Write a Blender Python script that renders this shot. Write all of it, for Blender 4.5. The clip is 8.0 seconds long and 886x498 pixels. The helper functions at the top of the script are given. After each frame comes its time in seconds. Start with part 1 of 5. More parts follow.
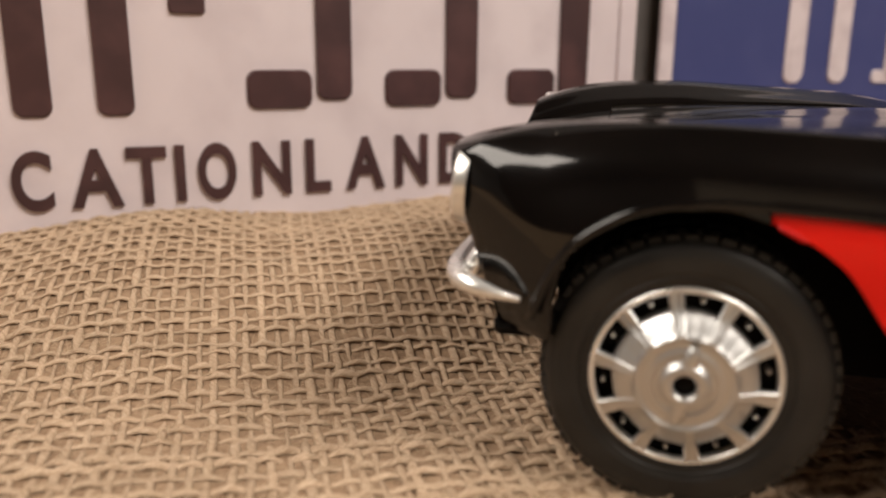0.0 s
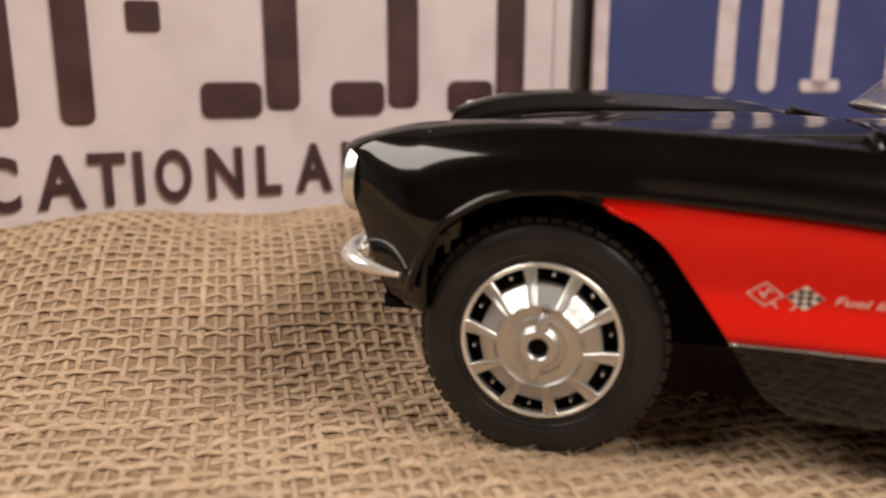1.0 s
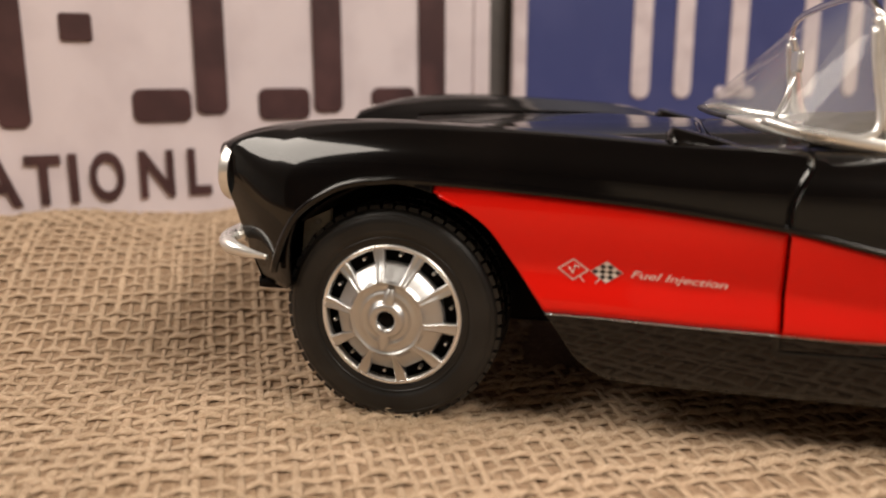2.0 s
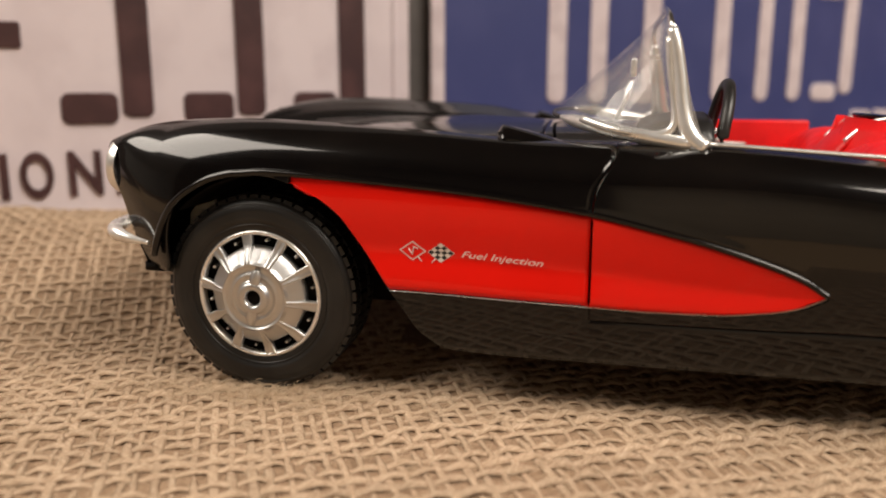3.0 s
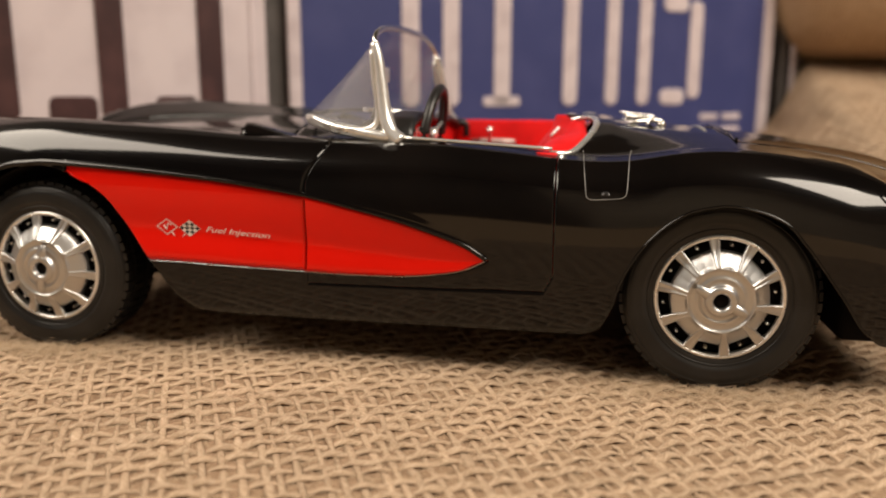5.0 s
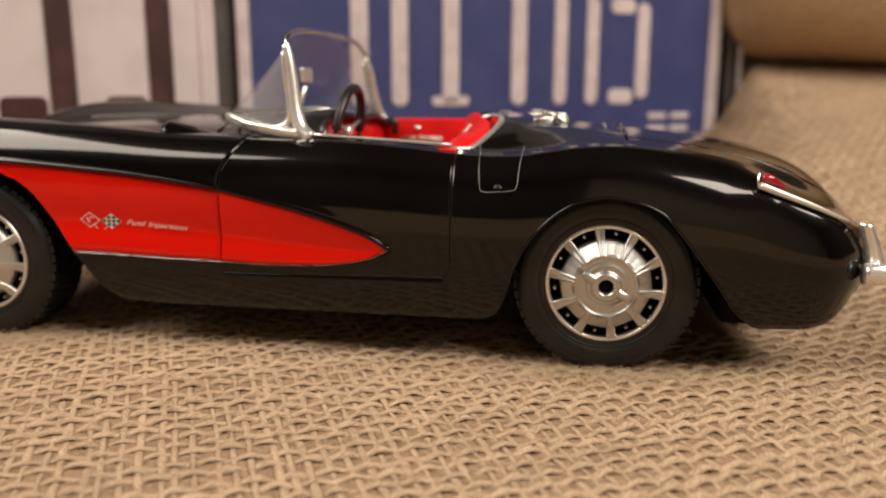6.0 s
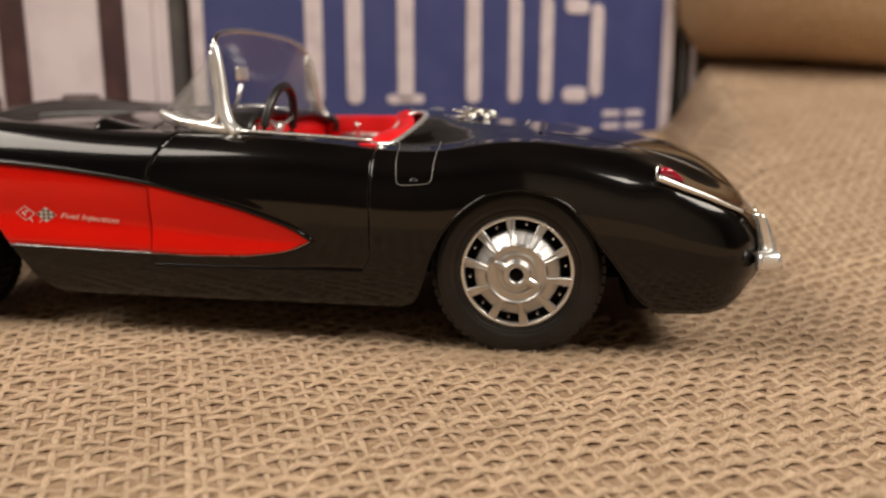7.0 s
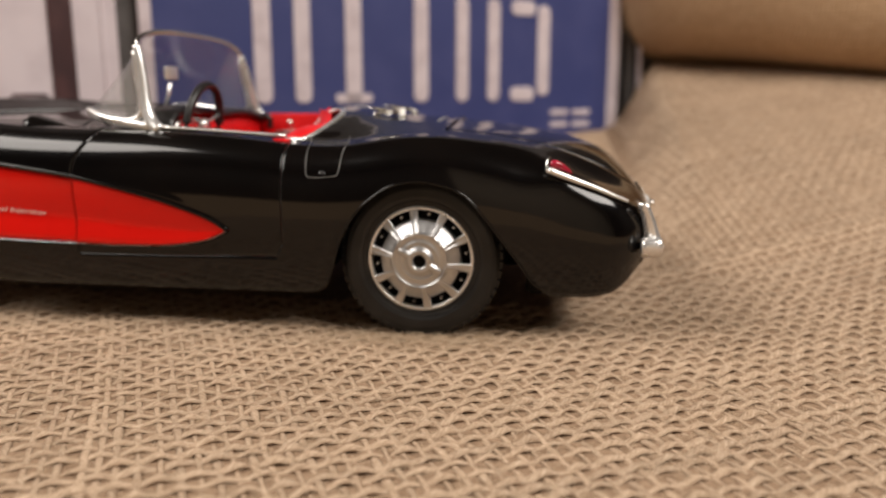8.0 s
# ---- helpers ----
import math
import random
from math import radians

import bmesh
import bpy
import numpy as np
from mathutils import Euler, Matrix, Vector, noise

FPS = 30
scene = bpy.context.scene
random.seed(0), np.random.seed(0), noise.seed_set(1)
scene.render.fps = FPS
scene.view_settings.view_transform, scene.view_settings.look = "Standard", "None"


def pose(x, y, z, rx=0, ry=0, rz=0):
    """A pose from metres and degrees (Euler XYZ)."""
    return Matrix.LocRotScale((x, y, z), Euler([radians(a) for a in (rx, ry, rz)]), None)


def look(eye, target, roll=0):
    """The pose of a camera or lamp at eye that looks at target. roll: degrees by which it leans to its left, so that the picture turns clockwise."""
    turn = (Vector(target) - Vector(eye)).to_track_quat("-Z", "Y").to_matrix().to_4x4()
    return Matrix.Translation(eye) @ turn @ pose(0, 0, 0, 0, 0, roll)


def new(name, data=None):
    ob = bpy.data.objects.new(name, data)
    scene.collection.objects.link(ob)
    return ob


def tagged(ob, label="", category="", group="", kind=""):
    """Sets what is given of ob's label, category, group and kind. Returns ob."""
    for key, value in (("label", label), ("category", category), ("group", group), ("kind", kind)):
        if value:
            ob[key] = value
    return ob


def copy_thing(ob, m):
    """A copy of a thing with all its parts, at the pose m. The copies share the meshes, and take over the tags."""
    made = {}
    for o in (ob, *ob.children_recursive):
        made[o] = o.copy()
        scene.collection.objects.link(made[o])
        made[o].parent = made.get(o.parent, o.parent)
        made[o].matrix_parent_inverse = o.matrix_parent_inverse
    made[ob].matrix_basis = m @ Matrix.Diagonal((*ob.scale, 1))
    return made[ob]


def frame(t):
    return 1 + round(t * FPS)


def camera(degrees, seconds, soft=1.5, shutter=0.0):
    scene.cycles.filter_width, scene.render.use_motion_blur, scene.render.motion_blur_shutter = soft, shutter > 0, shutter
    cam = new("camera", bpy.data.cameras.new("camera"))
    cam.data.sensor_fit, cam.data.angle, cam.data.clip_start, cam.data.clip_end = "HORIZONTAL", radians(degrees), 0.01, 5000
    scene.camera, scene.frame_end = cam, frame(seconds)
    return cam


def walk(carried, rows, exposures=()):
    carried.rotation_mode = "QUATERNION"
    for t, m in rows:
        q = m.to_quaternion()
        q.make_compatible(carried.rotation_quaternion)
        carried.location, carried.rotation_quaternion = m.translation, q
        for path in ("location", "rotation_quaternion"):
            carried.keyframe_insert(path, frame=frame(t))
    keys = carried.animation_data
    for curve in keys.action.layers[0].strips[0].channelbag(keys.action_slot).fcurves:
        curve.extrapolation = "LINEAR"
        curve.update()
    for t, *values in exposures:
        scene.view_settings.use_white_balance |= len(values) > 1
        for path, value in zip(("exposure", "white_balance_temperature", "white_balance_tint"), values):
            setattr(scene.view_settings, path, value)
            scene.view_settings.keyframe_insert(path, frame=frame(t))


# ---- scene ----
# camera: place in metres, then yaw, pitch and lean in degrees
cam = camera(58.28, 8.0, soft=1.9)
ROWS = [
    (0.0, -0.00705, -0.09868, 0.06170, 14.138, -14.146, 0.438),
    (0.5, 0.00195, -0.10387, 0.06141, 14.267, -13.568, 0.279),
    (1.0, 0.01322, -0.11138, 0.06111, 14.022, -13.104, 0.154),
    (1.5, 0.02555, -0.11659, 0.06080, 13.789, -12.764, 0.056),
    (3.0, 0.06457, -0.13266, 0.06001, 12.107, -11.967, 0.082),
    (3.5, 0.07684, -0.13768, 0.06044, 11.574, -11.936, 0.116),
    (4.0, 0.09033, -0.14292, 0.06043, 10.994, -11.760, 0.135),
    (4.5, 0.10425, -0.14863, 0.06026, 10.548, -11.640, 0.155),
    (5.0, 0.11706, -0.15322, 0.05990, 9.994, -11.543, 0.153),
    (6.5, 0.14329, -0.16318, 0.05965, 8.516, -11.523, 0.062),
    (7.0, 0.15103, -0.16627, 0.05955, 7.895, -11.583, 0.068),
    (7.5, 0.15983, -0.17039, 0.05959, 7.227, -11.638, 0.071),
    (8.0, 0.16954, -0.17575, 0.05919, 6.558, -11.566, 0.078),
]


def aim(x, y, z, yaw, pitch, lean):
    """The pose of the camera from its place and angles."""
    return pose(x, y, z, 90 + pitch, 0, yaw) @ pose(0, 0, 0, 0, 0, lean)


# the phone warms and dims its picture a little on the way
LOOKS = [(0.0, 0.22, 6850, 10), (3.0, 0.17, 6950, 10), (4.0, 0.17, 7060, 10), (5.0, 0.16, 7330, 10), (6.5, 0.05, 7200, 9), (7.0, 0.04, 6950, 9), (7.5, 0.03, 6700, 10), (8.0, 0.03, 6550, 10)]
walk(cam, [(t, aim(*r)) for t, *r in ROWS], LOOKS)
cam.data.dof.use_dof = True
cam.data.dof.focus_distance = 0.149
cam.data.dof.aperture_fstop = 13.0

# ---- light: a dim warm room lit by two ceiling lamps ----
world = bpy.data.worlds.new("room_air")
world.use_nodes = True
world.node_tree.nodes["Background"].inputs[0].default_value = (1.0, 0.82, 0.66, 1)
world.node_tree.nodes["Background"].inputs[1].default_value = 0.05
scene.world = world


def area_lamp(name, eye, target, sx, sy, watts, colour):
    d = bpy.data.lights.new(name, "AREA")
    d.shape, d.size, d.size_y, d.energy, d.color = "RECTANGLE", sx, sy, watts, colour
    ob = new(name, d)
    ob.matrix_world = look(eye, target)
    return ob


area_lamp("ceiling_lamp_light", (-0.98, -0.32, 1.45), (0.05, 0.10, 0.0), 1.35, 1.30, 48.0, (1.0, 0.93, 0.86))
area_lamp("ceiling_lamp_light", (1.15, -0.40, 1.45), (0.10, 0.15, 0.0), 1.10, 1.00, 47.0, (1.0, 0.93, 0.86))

MM = 0.001


# ---- materials ----
def material(name, colour, rough=0.5, metal=0.0, coat=0.0, grain=None, grain_scale=300.0, bump=0.0, bump_scale=None, rough_var=0.0,
             big=None, big_scale=15.0, transmission=0.0, spec=0.5, island=0.0, emission=0.0, bump_depth=0.0003, coat_rough=0.03):
    """A procedural surface: base colour broken up at two scales, with roughness variation and a fine bump."""
    m = bpy.data.materials.new(name)
    m.use_nodes = True
    nt = m.node_tree
    b = nt.nodes["Principled BSDF"]
    b.inputs["Base Color"].default_value = (*colour, 1)
    b.inputs["Roughness"].default_value = rough
    b.inputs["Metallic"].default_value = metal
    b.inputs["Coat Weight"].default_value = coat
    b.inputs["Coat Roughness"].default_value = coat_rough
    b.inputs["Transmission Weight"].default_value = transmission
    b.inputs["Specular IOR Level"].default_value = spec
    if emission:
        b.inputs["Emission Color"].default_value = (*colour, 1)
        b.inputs["Emission Strength"].default_value = emission
    co = nt.nodes.new("ShaderNodeTexCoord")
    last = None

    def noise_node(scale, detail=4.0):
        n = nt.nodes.new("ShaderNodeTexNoise")
        n.inputs["Scale"].default_value, n.inputs["Detail"].default_value = scale, detail
        nt.links.new(co.outputs["Object"], n.inputs["Vector"])
        return n

    def mix(a, colour_b, fac):
        x = nt.nodes.new("ShaderNodeMix")
        x.data_type = "RGBA"
        nt.links.new(fac, x.inputs["Factor"])
        if a is None:
            x.inputs["A"].default_value = (*colour, 1)
        else:
            nt.links.new(a, x.inputs["A"])
        x.inputs["B"].default_value = (*colour_b, 1)
        return x.outputs["Result"]

    def ramp(out, lo, hi):
        r = nt.nodes.new("ShaderNodeMapRange")
        r.inputs["From Min"].default_value, r.inputs["From Max"].default_value = lo, hi
        nt.links.new(out, r.inputs["Value"])
        return r.outputs["Result"]

    if big:
        last = mix(last, big, ramp(noise_node(big_scale, 3.0).outputs["Fac"], 0.38, 0.66))
    if grain:
        last = mix(last, grain, ramp(noise_node(grain_scale).outputs["Fac"], 0.42, 0.68))
    if island:
        geo = nt.nodes.new("ShaderNodeNewGeometry")
        hs = nt.nodes.new("ShaderNodeHueSaturation")
        r = nt.nodes.new("ShaderNodeMapRange")
        r.inputs["To Min"].default_value, r.inputs["To Max"].default_value = 1 - island, 1 + island
        nt.links.new(geo.outputs["Random Per Island"], r.inputs["Value"])
        nt.links.new(r.outputs["Result"], hs.inputs["Value"])
        if last is None:
            hs.inputs["Color"].default_value = (*colour, 1)
        else:
            nt.links.new(last, hs.inputs["Color"])
        last = hs.outputs["Color"]
    if last is not None:
        nt.links.new(last, b.inputs["Base Color"])
    if rough_var:
        r = nt.nodes.new("ShaderNodeMapRange")
        r.inputs["To Min"].default_value, r.inputs["To Max"].default_value = max(0.0, rough - rough_var), rough + rough_var
        nt.links.new(noise_node(grain_scale * 0.3).outputs["Fac"], r.inputs["Value"])
        nt.links.new(r.outputs["Result"], b.inputs["Roughness"])
    if bump:
        n = noise_node(bump_scale or grain_scale)
        bp = nt.nodes.new("ShaderNodeBump")
        bp.inputs["Strength"].default_value, bp.inputs["Distance"].default_value = bump, bump_depth
        nt.links.new(n.outputs["Fac"], bp.inputs["Height"])
        nt.links.new(bp.outputs["Normal"], b.inputs["Normal"])
    return m


BLACK = material("black_enamel", (0.002, 0.0016, 0.0016), 0.22, coat=0.8, coat_rough=0.07, spec=0.04, rough_var=0.04, grain=(0.004, 0.003, 0.0027), grain_scale=40)
def dusty(m, scale, share, colour):
    """A few specks of dust lying on a paint."""
    nt = m.node_tree
    b = nt.nodes["Principled BSDF"]
    co, vo = nt.nodes.new("ShaderNodeTexCoord"), nt.nodes.new("ShaderNodeTexVoronoi")
    vo.inputs["Scale"].default_value = scale
    nt.links.new(co.outputs["Object"], vo.inputs["Vector"])
    near, some = nt.nodes.new("ShaderNodeMath"), nt.nodes.new("ShaderNodeMath")
    near.operation, some.operation = "LESS_THAN", "LESS_THAN"
    near.inputs[1].default_value, some.inputs[1].default_value = 0.02, share
    sep = nt.nodes.new("ShaderNodeSeparateColor")
    nt.links.new(vo.outputs["Distance"], near.inputs[0])
    nt.links.new(vo.outputs["Color"], sep.inputs["Color"])
    nt.links.new(sep.outputs["Red"], some.inputs[0])
    both_on = nt.nodes.new("ShaderNodeMath")
    both_on.operation = "MULTIPLY"
    nt.links.new(near.outputs[0], both_on.inputs[0])
    nt.links.new(some.outputs[0], both_on.inputs[1])
    mx = nt.nodes.new("ShaderNodeMix")
    mx.data_type = "RGBA"
    old = b.inputs["Base Color"].links[0].from_socket
    nt.links.new(old, mx.inputs["A"])
    mx.inputs["B"].default_value = (*colour, 1)
    nt.links.new(both_on.outputs[0], mx.inputs["Factor"])
    nt.links.new(mx.outputs["Result"], b.inputs["Base Color"])


dusty(BLACK, 160.0, 0.16, (0.35, 0.30, 0.26))
RED = material("red_enamel", (0.68, 0.008, 0.004), 0.35, coat=0.35, spec=0.12, grain=(0.64, 0.007, 0.0035), grain_scale=60, rough_var=0.05)
RED_TRIM = material("red_vinyl", (0.70, 0.010, 0.012), 0.42, spec=0.3, grain=(0.58, 0.008, 0.010), grain_scale=200, bump=0.15, bump_scale=900)
CHROME = material("chrome", (0.84, 0.83, 0.81), 0.2, metal=1.0, rough_var=0.05, grain=(0.78, 0.76, 0.72), grain_scale=120)
SATIN = material("satin_chrome", (0.90, 0.90, 0.89), 0.28, metal=0.8, rough_var=0.08, grain=(0.78, 0.76, 0.73), grain_scale=160)
RUBBER = material("tyre_rubber", (0.008, 0.0076, 0.0074), 0.38, spec=0.42, grain=(0.015, 0.0142, 0.0135), grain_scale=140, rough_var=0.1, bump=0.12, bump_scale=700)
PLASTIC = material("black_plastic", (0.010, 0.009, 0.009), 0.38, grain=(0.018, 0.016, 0.015), grain_scale=150, bump=0.1, bump_scale=600)
DARK = material("dark_underbody", (0.006, 0.005, 0.005), 0.85, spec=0.1, grain=(0.010, 0.008, 0.007), grain_scale=120)
HUB = material("wheel_chrome", (0.60, 0.60, 0.60), 0.36, metal=1.0, rough_var=0.05, grain=(0.60, 0.60, 0.60), grain_scale=160)
GREY_METAL = material("grey_cast_metal", (0.58, 0.57, 0.54), 0.42, metal=0.3, grain=(0.30, 0.28, 0.26), grain_scale=250, bump=0.2)
# paler cast metal: light reaching into the wheel well is in its colour
LIT_CAST = material("lit_cast_metal", (0.80, 0.78, 0.73), 0.4, grain=(0.62, 0.60, 0.55), grain_scale=250, bump=0.2)
GAP_GLINT = material("gap_glint_grey", (0.30, 0.29, 0.28), 0.45, grain=(0.16, 0.155, 0.15), grain_scale=250)
LENS_RED = material("red_lens", (0.36, 0.006, 0.03), 0.2, coat=0.5, grain=(0.20, 0.003, 0.015), grain_scale=500)
SILVER_INK = material("silver_print", (0.66, 0.58, 0.53), 0.4, grain=(0.56, 0.48, 0.43), grain_scale=600)
FIBRE = material("loose_jute_fibre", (0.56, 0.43, 0.30), 0.75, grain=(0.46, 0.33, 0.21), grain_scale=300, spec=0.3)
# dark undersheet: the shade in the weave's holes is in its colour
JUTE_GAP_SHADE = material("jute_gap_shade", (0.30, 0.202, 0.130), 0.95, grain=(0.22, 0.144, 0.092), grain_scale=700, big=(0.33, 0.225, 0.148), big_scale=30, spec=0.1, bump=0.8, bump_scale=900)


def jute_yarn():
    """Spun jute: fine twisted fibres run along each yarn, some pale and shiny, some dark."""
    m = material("jute_yarn", (0.47, 0.335, 0.225), 0.82, spec=0.25)
    nt = m.node_tree
    b = nt.nodes["Principled BSDF"]
    at = nt.nodes.new("ShaderNodeAttribute")
    at.attribute_name = "fibre"
    fine = nt.nodes.new("ShaderNodeTexNoise")
    fine.inputs["Scale"].default_value, fine.inputs["Detail"].default_value, fine.inputs["Roughness"].default_value = 2.6, 5.0, 0.7
    nt.links.new(at.outputs["Vector"], fine.inputs["Vector"])
    ramp = nt.nodes.new("ShaderNodeValToRGB")
    for k, (pos, col) in enumerate(((0.34, (0.27, 0.175, 0.110)), (0.45, (0.435, 0.308, 0.208)), (0.55, (0.500, 0.368, 0.258)), (0.66, (0.61, 0.475, 0.35)))):
        e = ramp.color_ramp.elements[k] if k < 2 else ramp.color_ramp.elements.new(pos)
        e.position, e.color = pos, (*col, 1)
    nt.links.new(fine.outputs["Fac"], ramp.inputs["Fac"])
    co, wide = nt.nodes.new("ShaderNodeTexCoord"), nt.nodes.new("ShaderNodeTexNoise")
    wide.inputs["Scale"].default_value, wide.inputs["Detail"].default_value = 26.0, 3.0
    nt.links.new(co.outputs["Object"], wide.inputs["Vector"])
    geo, add, hs = nt.nodes.new("ShaderNodeNewGeometry"), nt.nodes.new("ShaderNodeMath"), nt.nodes.new("ShaderNodeHueSaturation")
    one, two = nt.nodes.new("ShaderNodeMapRange"), nt.nodes.new("ShaderNodeMapRange")
    one.inputs["To Min"].default_value, one.inputs["To Max"].default_value = 0.42, 0.58
    two.inputs["From Min"].default_value, two.inputs["From Max"].default_value = 0.3, 0.7
    two.inputs["To Min"].default_value, two.inputs["To Max"].default_value = 0.46, 0.56
    nt.links.new(geo.outputs["Random Per Island"], one.inputs["Value"])
    nt.links.new(wide.outputs["Fac"], two.inputs["Value"])
    nt.links.new(one.outputs["Result"], add.inputs[0])
    nt.links.new(two.outputs["Result"], add.inputs[1])
    nt.links.new(add.outputs[0], hs.inputs["Value"])
    nt.links.new(ramp.outputs["Color"], hs.inputs["Color"])
    nt.links.new(hs.outputs["Color"], b.inputs["Base Color"])
    bp = nt.nodes.new("ShaderNodeBump")
    bp.inputs["Strength"].default_value, bp.inputs["Distance"].default_value = 0.8, 0.00025
    nt.links.new(fine.outputs["Fac"], bp.inputs["Height"])
    nt.links.new(bp.outputs["Normal"], b.inputs["Normal"])
    return m


JUTE = jute_yarn()


def clear(name, colour, alpha, rough=0.03):
    m = material(name, colour, rough, coat=0.5)
    m.node_tree.nodes["Principled BSDF"].inputs["Alpha"].default_value = alpha
    return m


def weave_cloth(name):
    """Cloth too far off to show single yarns: a fine crossed weave in bump and colour."""
    m = material(name, (0.46, 0.312, 0.188), 0.9, big=(0.41, 0.272, 0.158), big_scale=22, grain=(0.50, 0.345, 0.215), grain_scale=260, spec=0.15)
    nt = m.node_tree
    b = nt.nodes["Principled BSDF"]
    co = nt.nodes.new("ShaderNodeTexCoord")
    total = None
    for axis in ("X", "Z"):
        w = nt.nodes.new("ShaderNodeTexWave")
        w.bands_direction = axis
        w.inputs["Scale"].default_value, w.inputs["Distortion"].default_value, w.inputs["Detail"].default_value = 130.0, 1.2, 2.0
        nt.links.new(co.outputs["Object"], w.inputs["Vector"])
        if total is None:
            total = w.outputs["Fac"]
        else:
            mx = nt.nodes.new("ShaderNodeMath")
            mx.operation = "MULTIPLY"
            nt.links.new(total, mx.inputs[0])
            nt.links.new(w.outputs["Fac"], mx.inputs[1])
            total = mx.outputs[0]
    bp = nt.nodes.new("ShaderNodeBump")
    bp.inputs["Strength"].default_value, bp.inputs["Distance"].default_value = 0.6, 0.0012
    nt.links.new(total, bp.inputs["Height"])
    nt.links.new(bp.outputs["Normal"], b.inputs["Normal"])
    return m


# ---- mesh helpers ----
def part(name, bm, mat, parent=None, label="", smooth=True, scale=MM):
    """One mesh object, from a bmesh in millimetres, under a thing or a part."""
    me = bpy.data.meshes.new(name)
    bmesh.ops.scale(bm, vec=(scale,) * 3, verts=bm.verts)
    bmesh.ops.recalc_face_normals(bm, faces=bm.faces)
    bm.to_mesh(me)
    bm.free()
    return hang(name, me, mat, parent, label, smooth)


def hang(name, me, mat, parent=None, label="", smooth=True):
    for mt in (mat if isinstance(mat, (list, tuple)) else [mat]):
        me.materials.append(mt)
    if smooth:
        me.polygons.foreach_set("use_smooth", [True] * len(me.polygons))
    ob = new(name, me)
    if parent is not None:
        ob.parent = parent
        if parent.parent is None:
            ob.matrix_parent_inverse = parent.matrix_basis.inverted()
    return tagged(ob, label) if label else ob


def box(bm, x0, x1, y0, y1, z0, z1, bevel=0.0, seg=2):
    r = bmesh.ops.create_cube(bm, size=1.0)
    vs = r["verts"]
    for v in vs:
        v.co = Vector(((x0 + x1) / 2 + v.co.x * (x1 - x0), (y0 + y1) / 2 + v.co.y * (y1 - y0), (z0 + z1) / 2 + v.co.z * (z1 - z0)))
    if bevel:
        es = list({e for v in vs for e in v.link_edges})
        bmesh.ops.bevel(bm, geom=es, offset=bevel, segments=seg, affect="EDGES", profile=0.5)
    return bm


def grid_mesh(bm, rows, closed_u=False, closed_v=False):
    """Quads over rows of points."""
    vs = [[bm.verts.new(p) for p in r] for r in rows]
    n, m = len(vs), len(vs[0])
    for i in range(n if closed_u else n - 1):
        for j in range(m if closed_v else m - 1):
            q = [vs[i][j], vs[(i + 1) % n][j], vs[(i + 1) % n][(j + 1) % m], vs[i][(j + 1) % m]]
            if len(set(q)) == 4:
                bm.faces.new(q)
    return vs


def tube(bm, pts, r, sides=8, closed=False, flat=1.0, caps=True):
    """A round bar along points; r is one radius or one for each point; flat squeezes it across."""
    pts = [Vector(p) for p in pts]
    n = len(pts)
    rows = []
    up = Vector((0, 0, 1))
    for i, p in enumerate(pts):
        a, b = pts[(i - 1) % n] if closed or i else pts[0], pts[(i + 1) % n] if closed or i < n - 1 else pts[-1]
        d = (b - a).normalized()
        s = d.cross(up)
        s = s.normalized() if s.length > 0.05 else d.cross(Vector((0, 1, 0))).normalized()
        w = s.cross(d).normalized()
        rad = r[i] if isinstance(r, (list, tuple)) else r
        rows.append([p + rad * (math.cos(k * math.tau / sides) * s + flat * math.sin(k * math.tau / sides) * w) for k in range(sides)])
    vs = grid_mesh(bm, rows, closed, True)
    if caps and not closed:
        bm.faces.new(vs[0])
        bm.faces.new(list(reversed(vs[-1])))
    return bm


def lathe(bm, profile, centre=(0, 0, 0), axis="y", steps=64):
    """A turned solid; profile of (radius, height along the axis)."""
    rows = []
    for k in range(steps):
        c, s = math.cos(k * math.tau / steps), math.sin(k * math.tau / steps)
        row = []
        for r, h in profile:
            p = {"y": (r * c, h, r * s), "x": (h, r * c, r * s), "z": (r * c, r * s, h)}[axis]
            row.append(Vector(p) + Vector(centre))
        rows.append(row)
    grid_mesh(bm, rows, True, False)
    bmesh.ops.remove_doubles(bm, verts=bm.verts, dist=1e-4)
    return bm


def curve_at(xs, ys):
    """A smooth monotone-ish curve through (xs, ys), as a function of an array."""
    xs, ys = np.array(xs, float), np.array(ys, float)
    h, d = np.diff(xs), np.diff(ys) / np.diff(xs)
    m = np.r_[d[0], np.where(d[:-1] * d[1:] > 0, 2 * d[:-1] * d[1:] / (d[:-1] + d[1:] + 1e-12 * np.sign(d[:-1] + d[1:] + 1e-30)), 0), d[-1]]

    def f(x):
        x = np.clip(np.asarray(x, float), xs[0], xs[-1])
        i = np.clip(np.searchsorted(xs, x) - 1, 0, len(h) - 1)
        t = (x - xs[i]) / h[i]
        return (ys[i] * (1 + 2 * t) * (1 - t) ** 2 + m[i] * h[i] * t * (1 - t) ** 2 + ys[i + 1] * t * t * (3 - 2 * t) - m[i + 1] * h[i] * t * t * (1 - t))
    return f


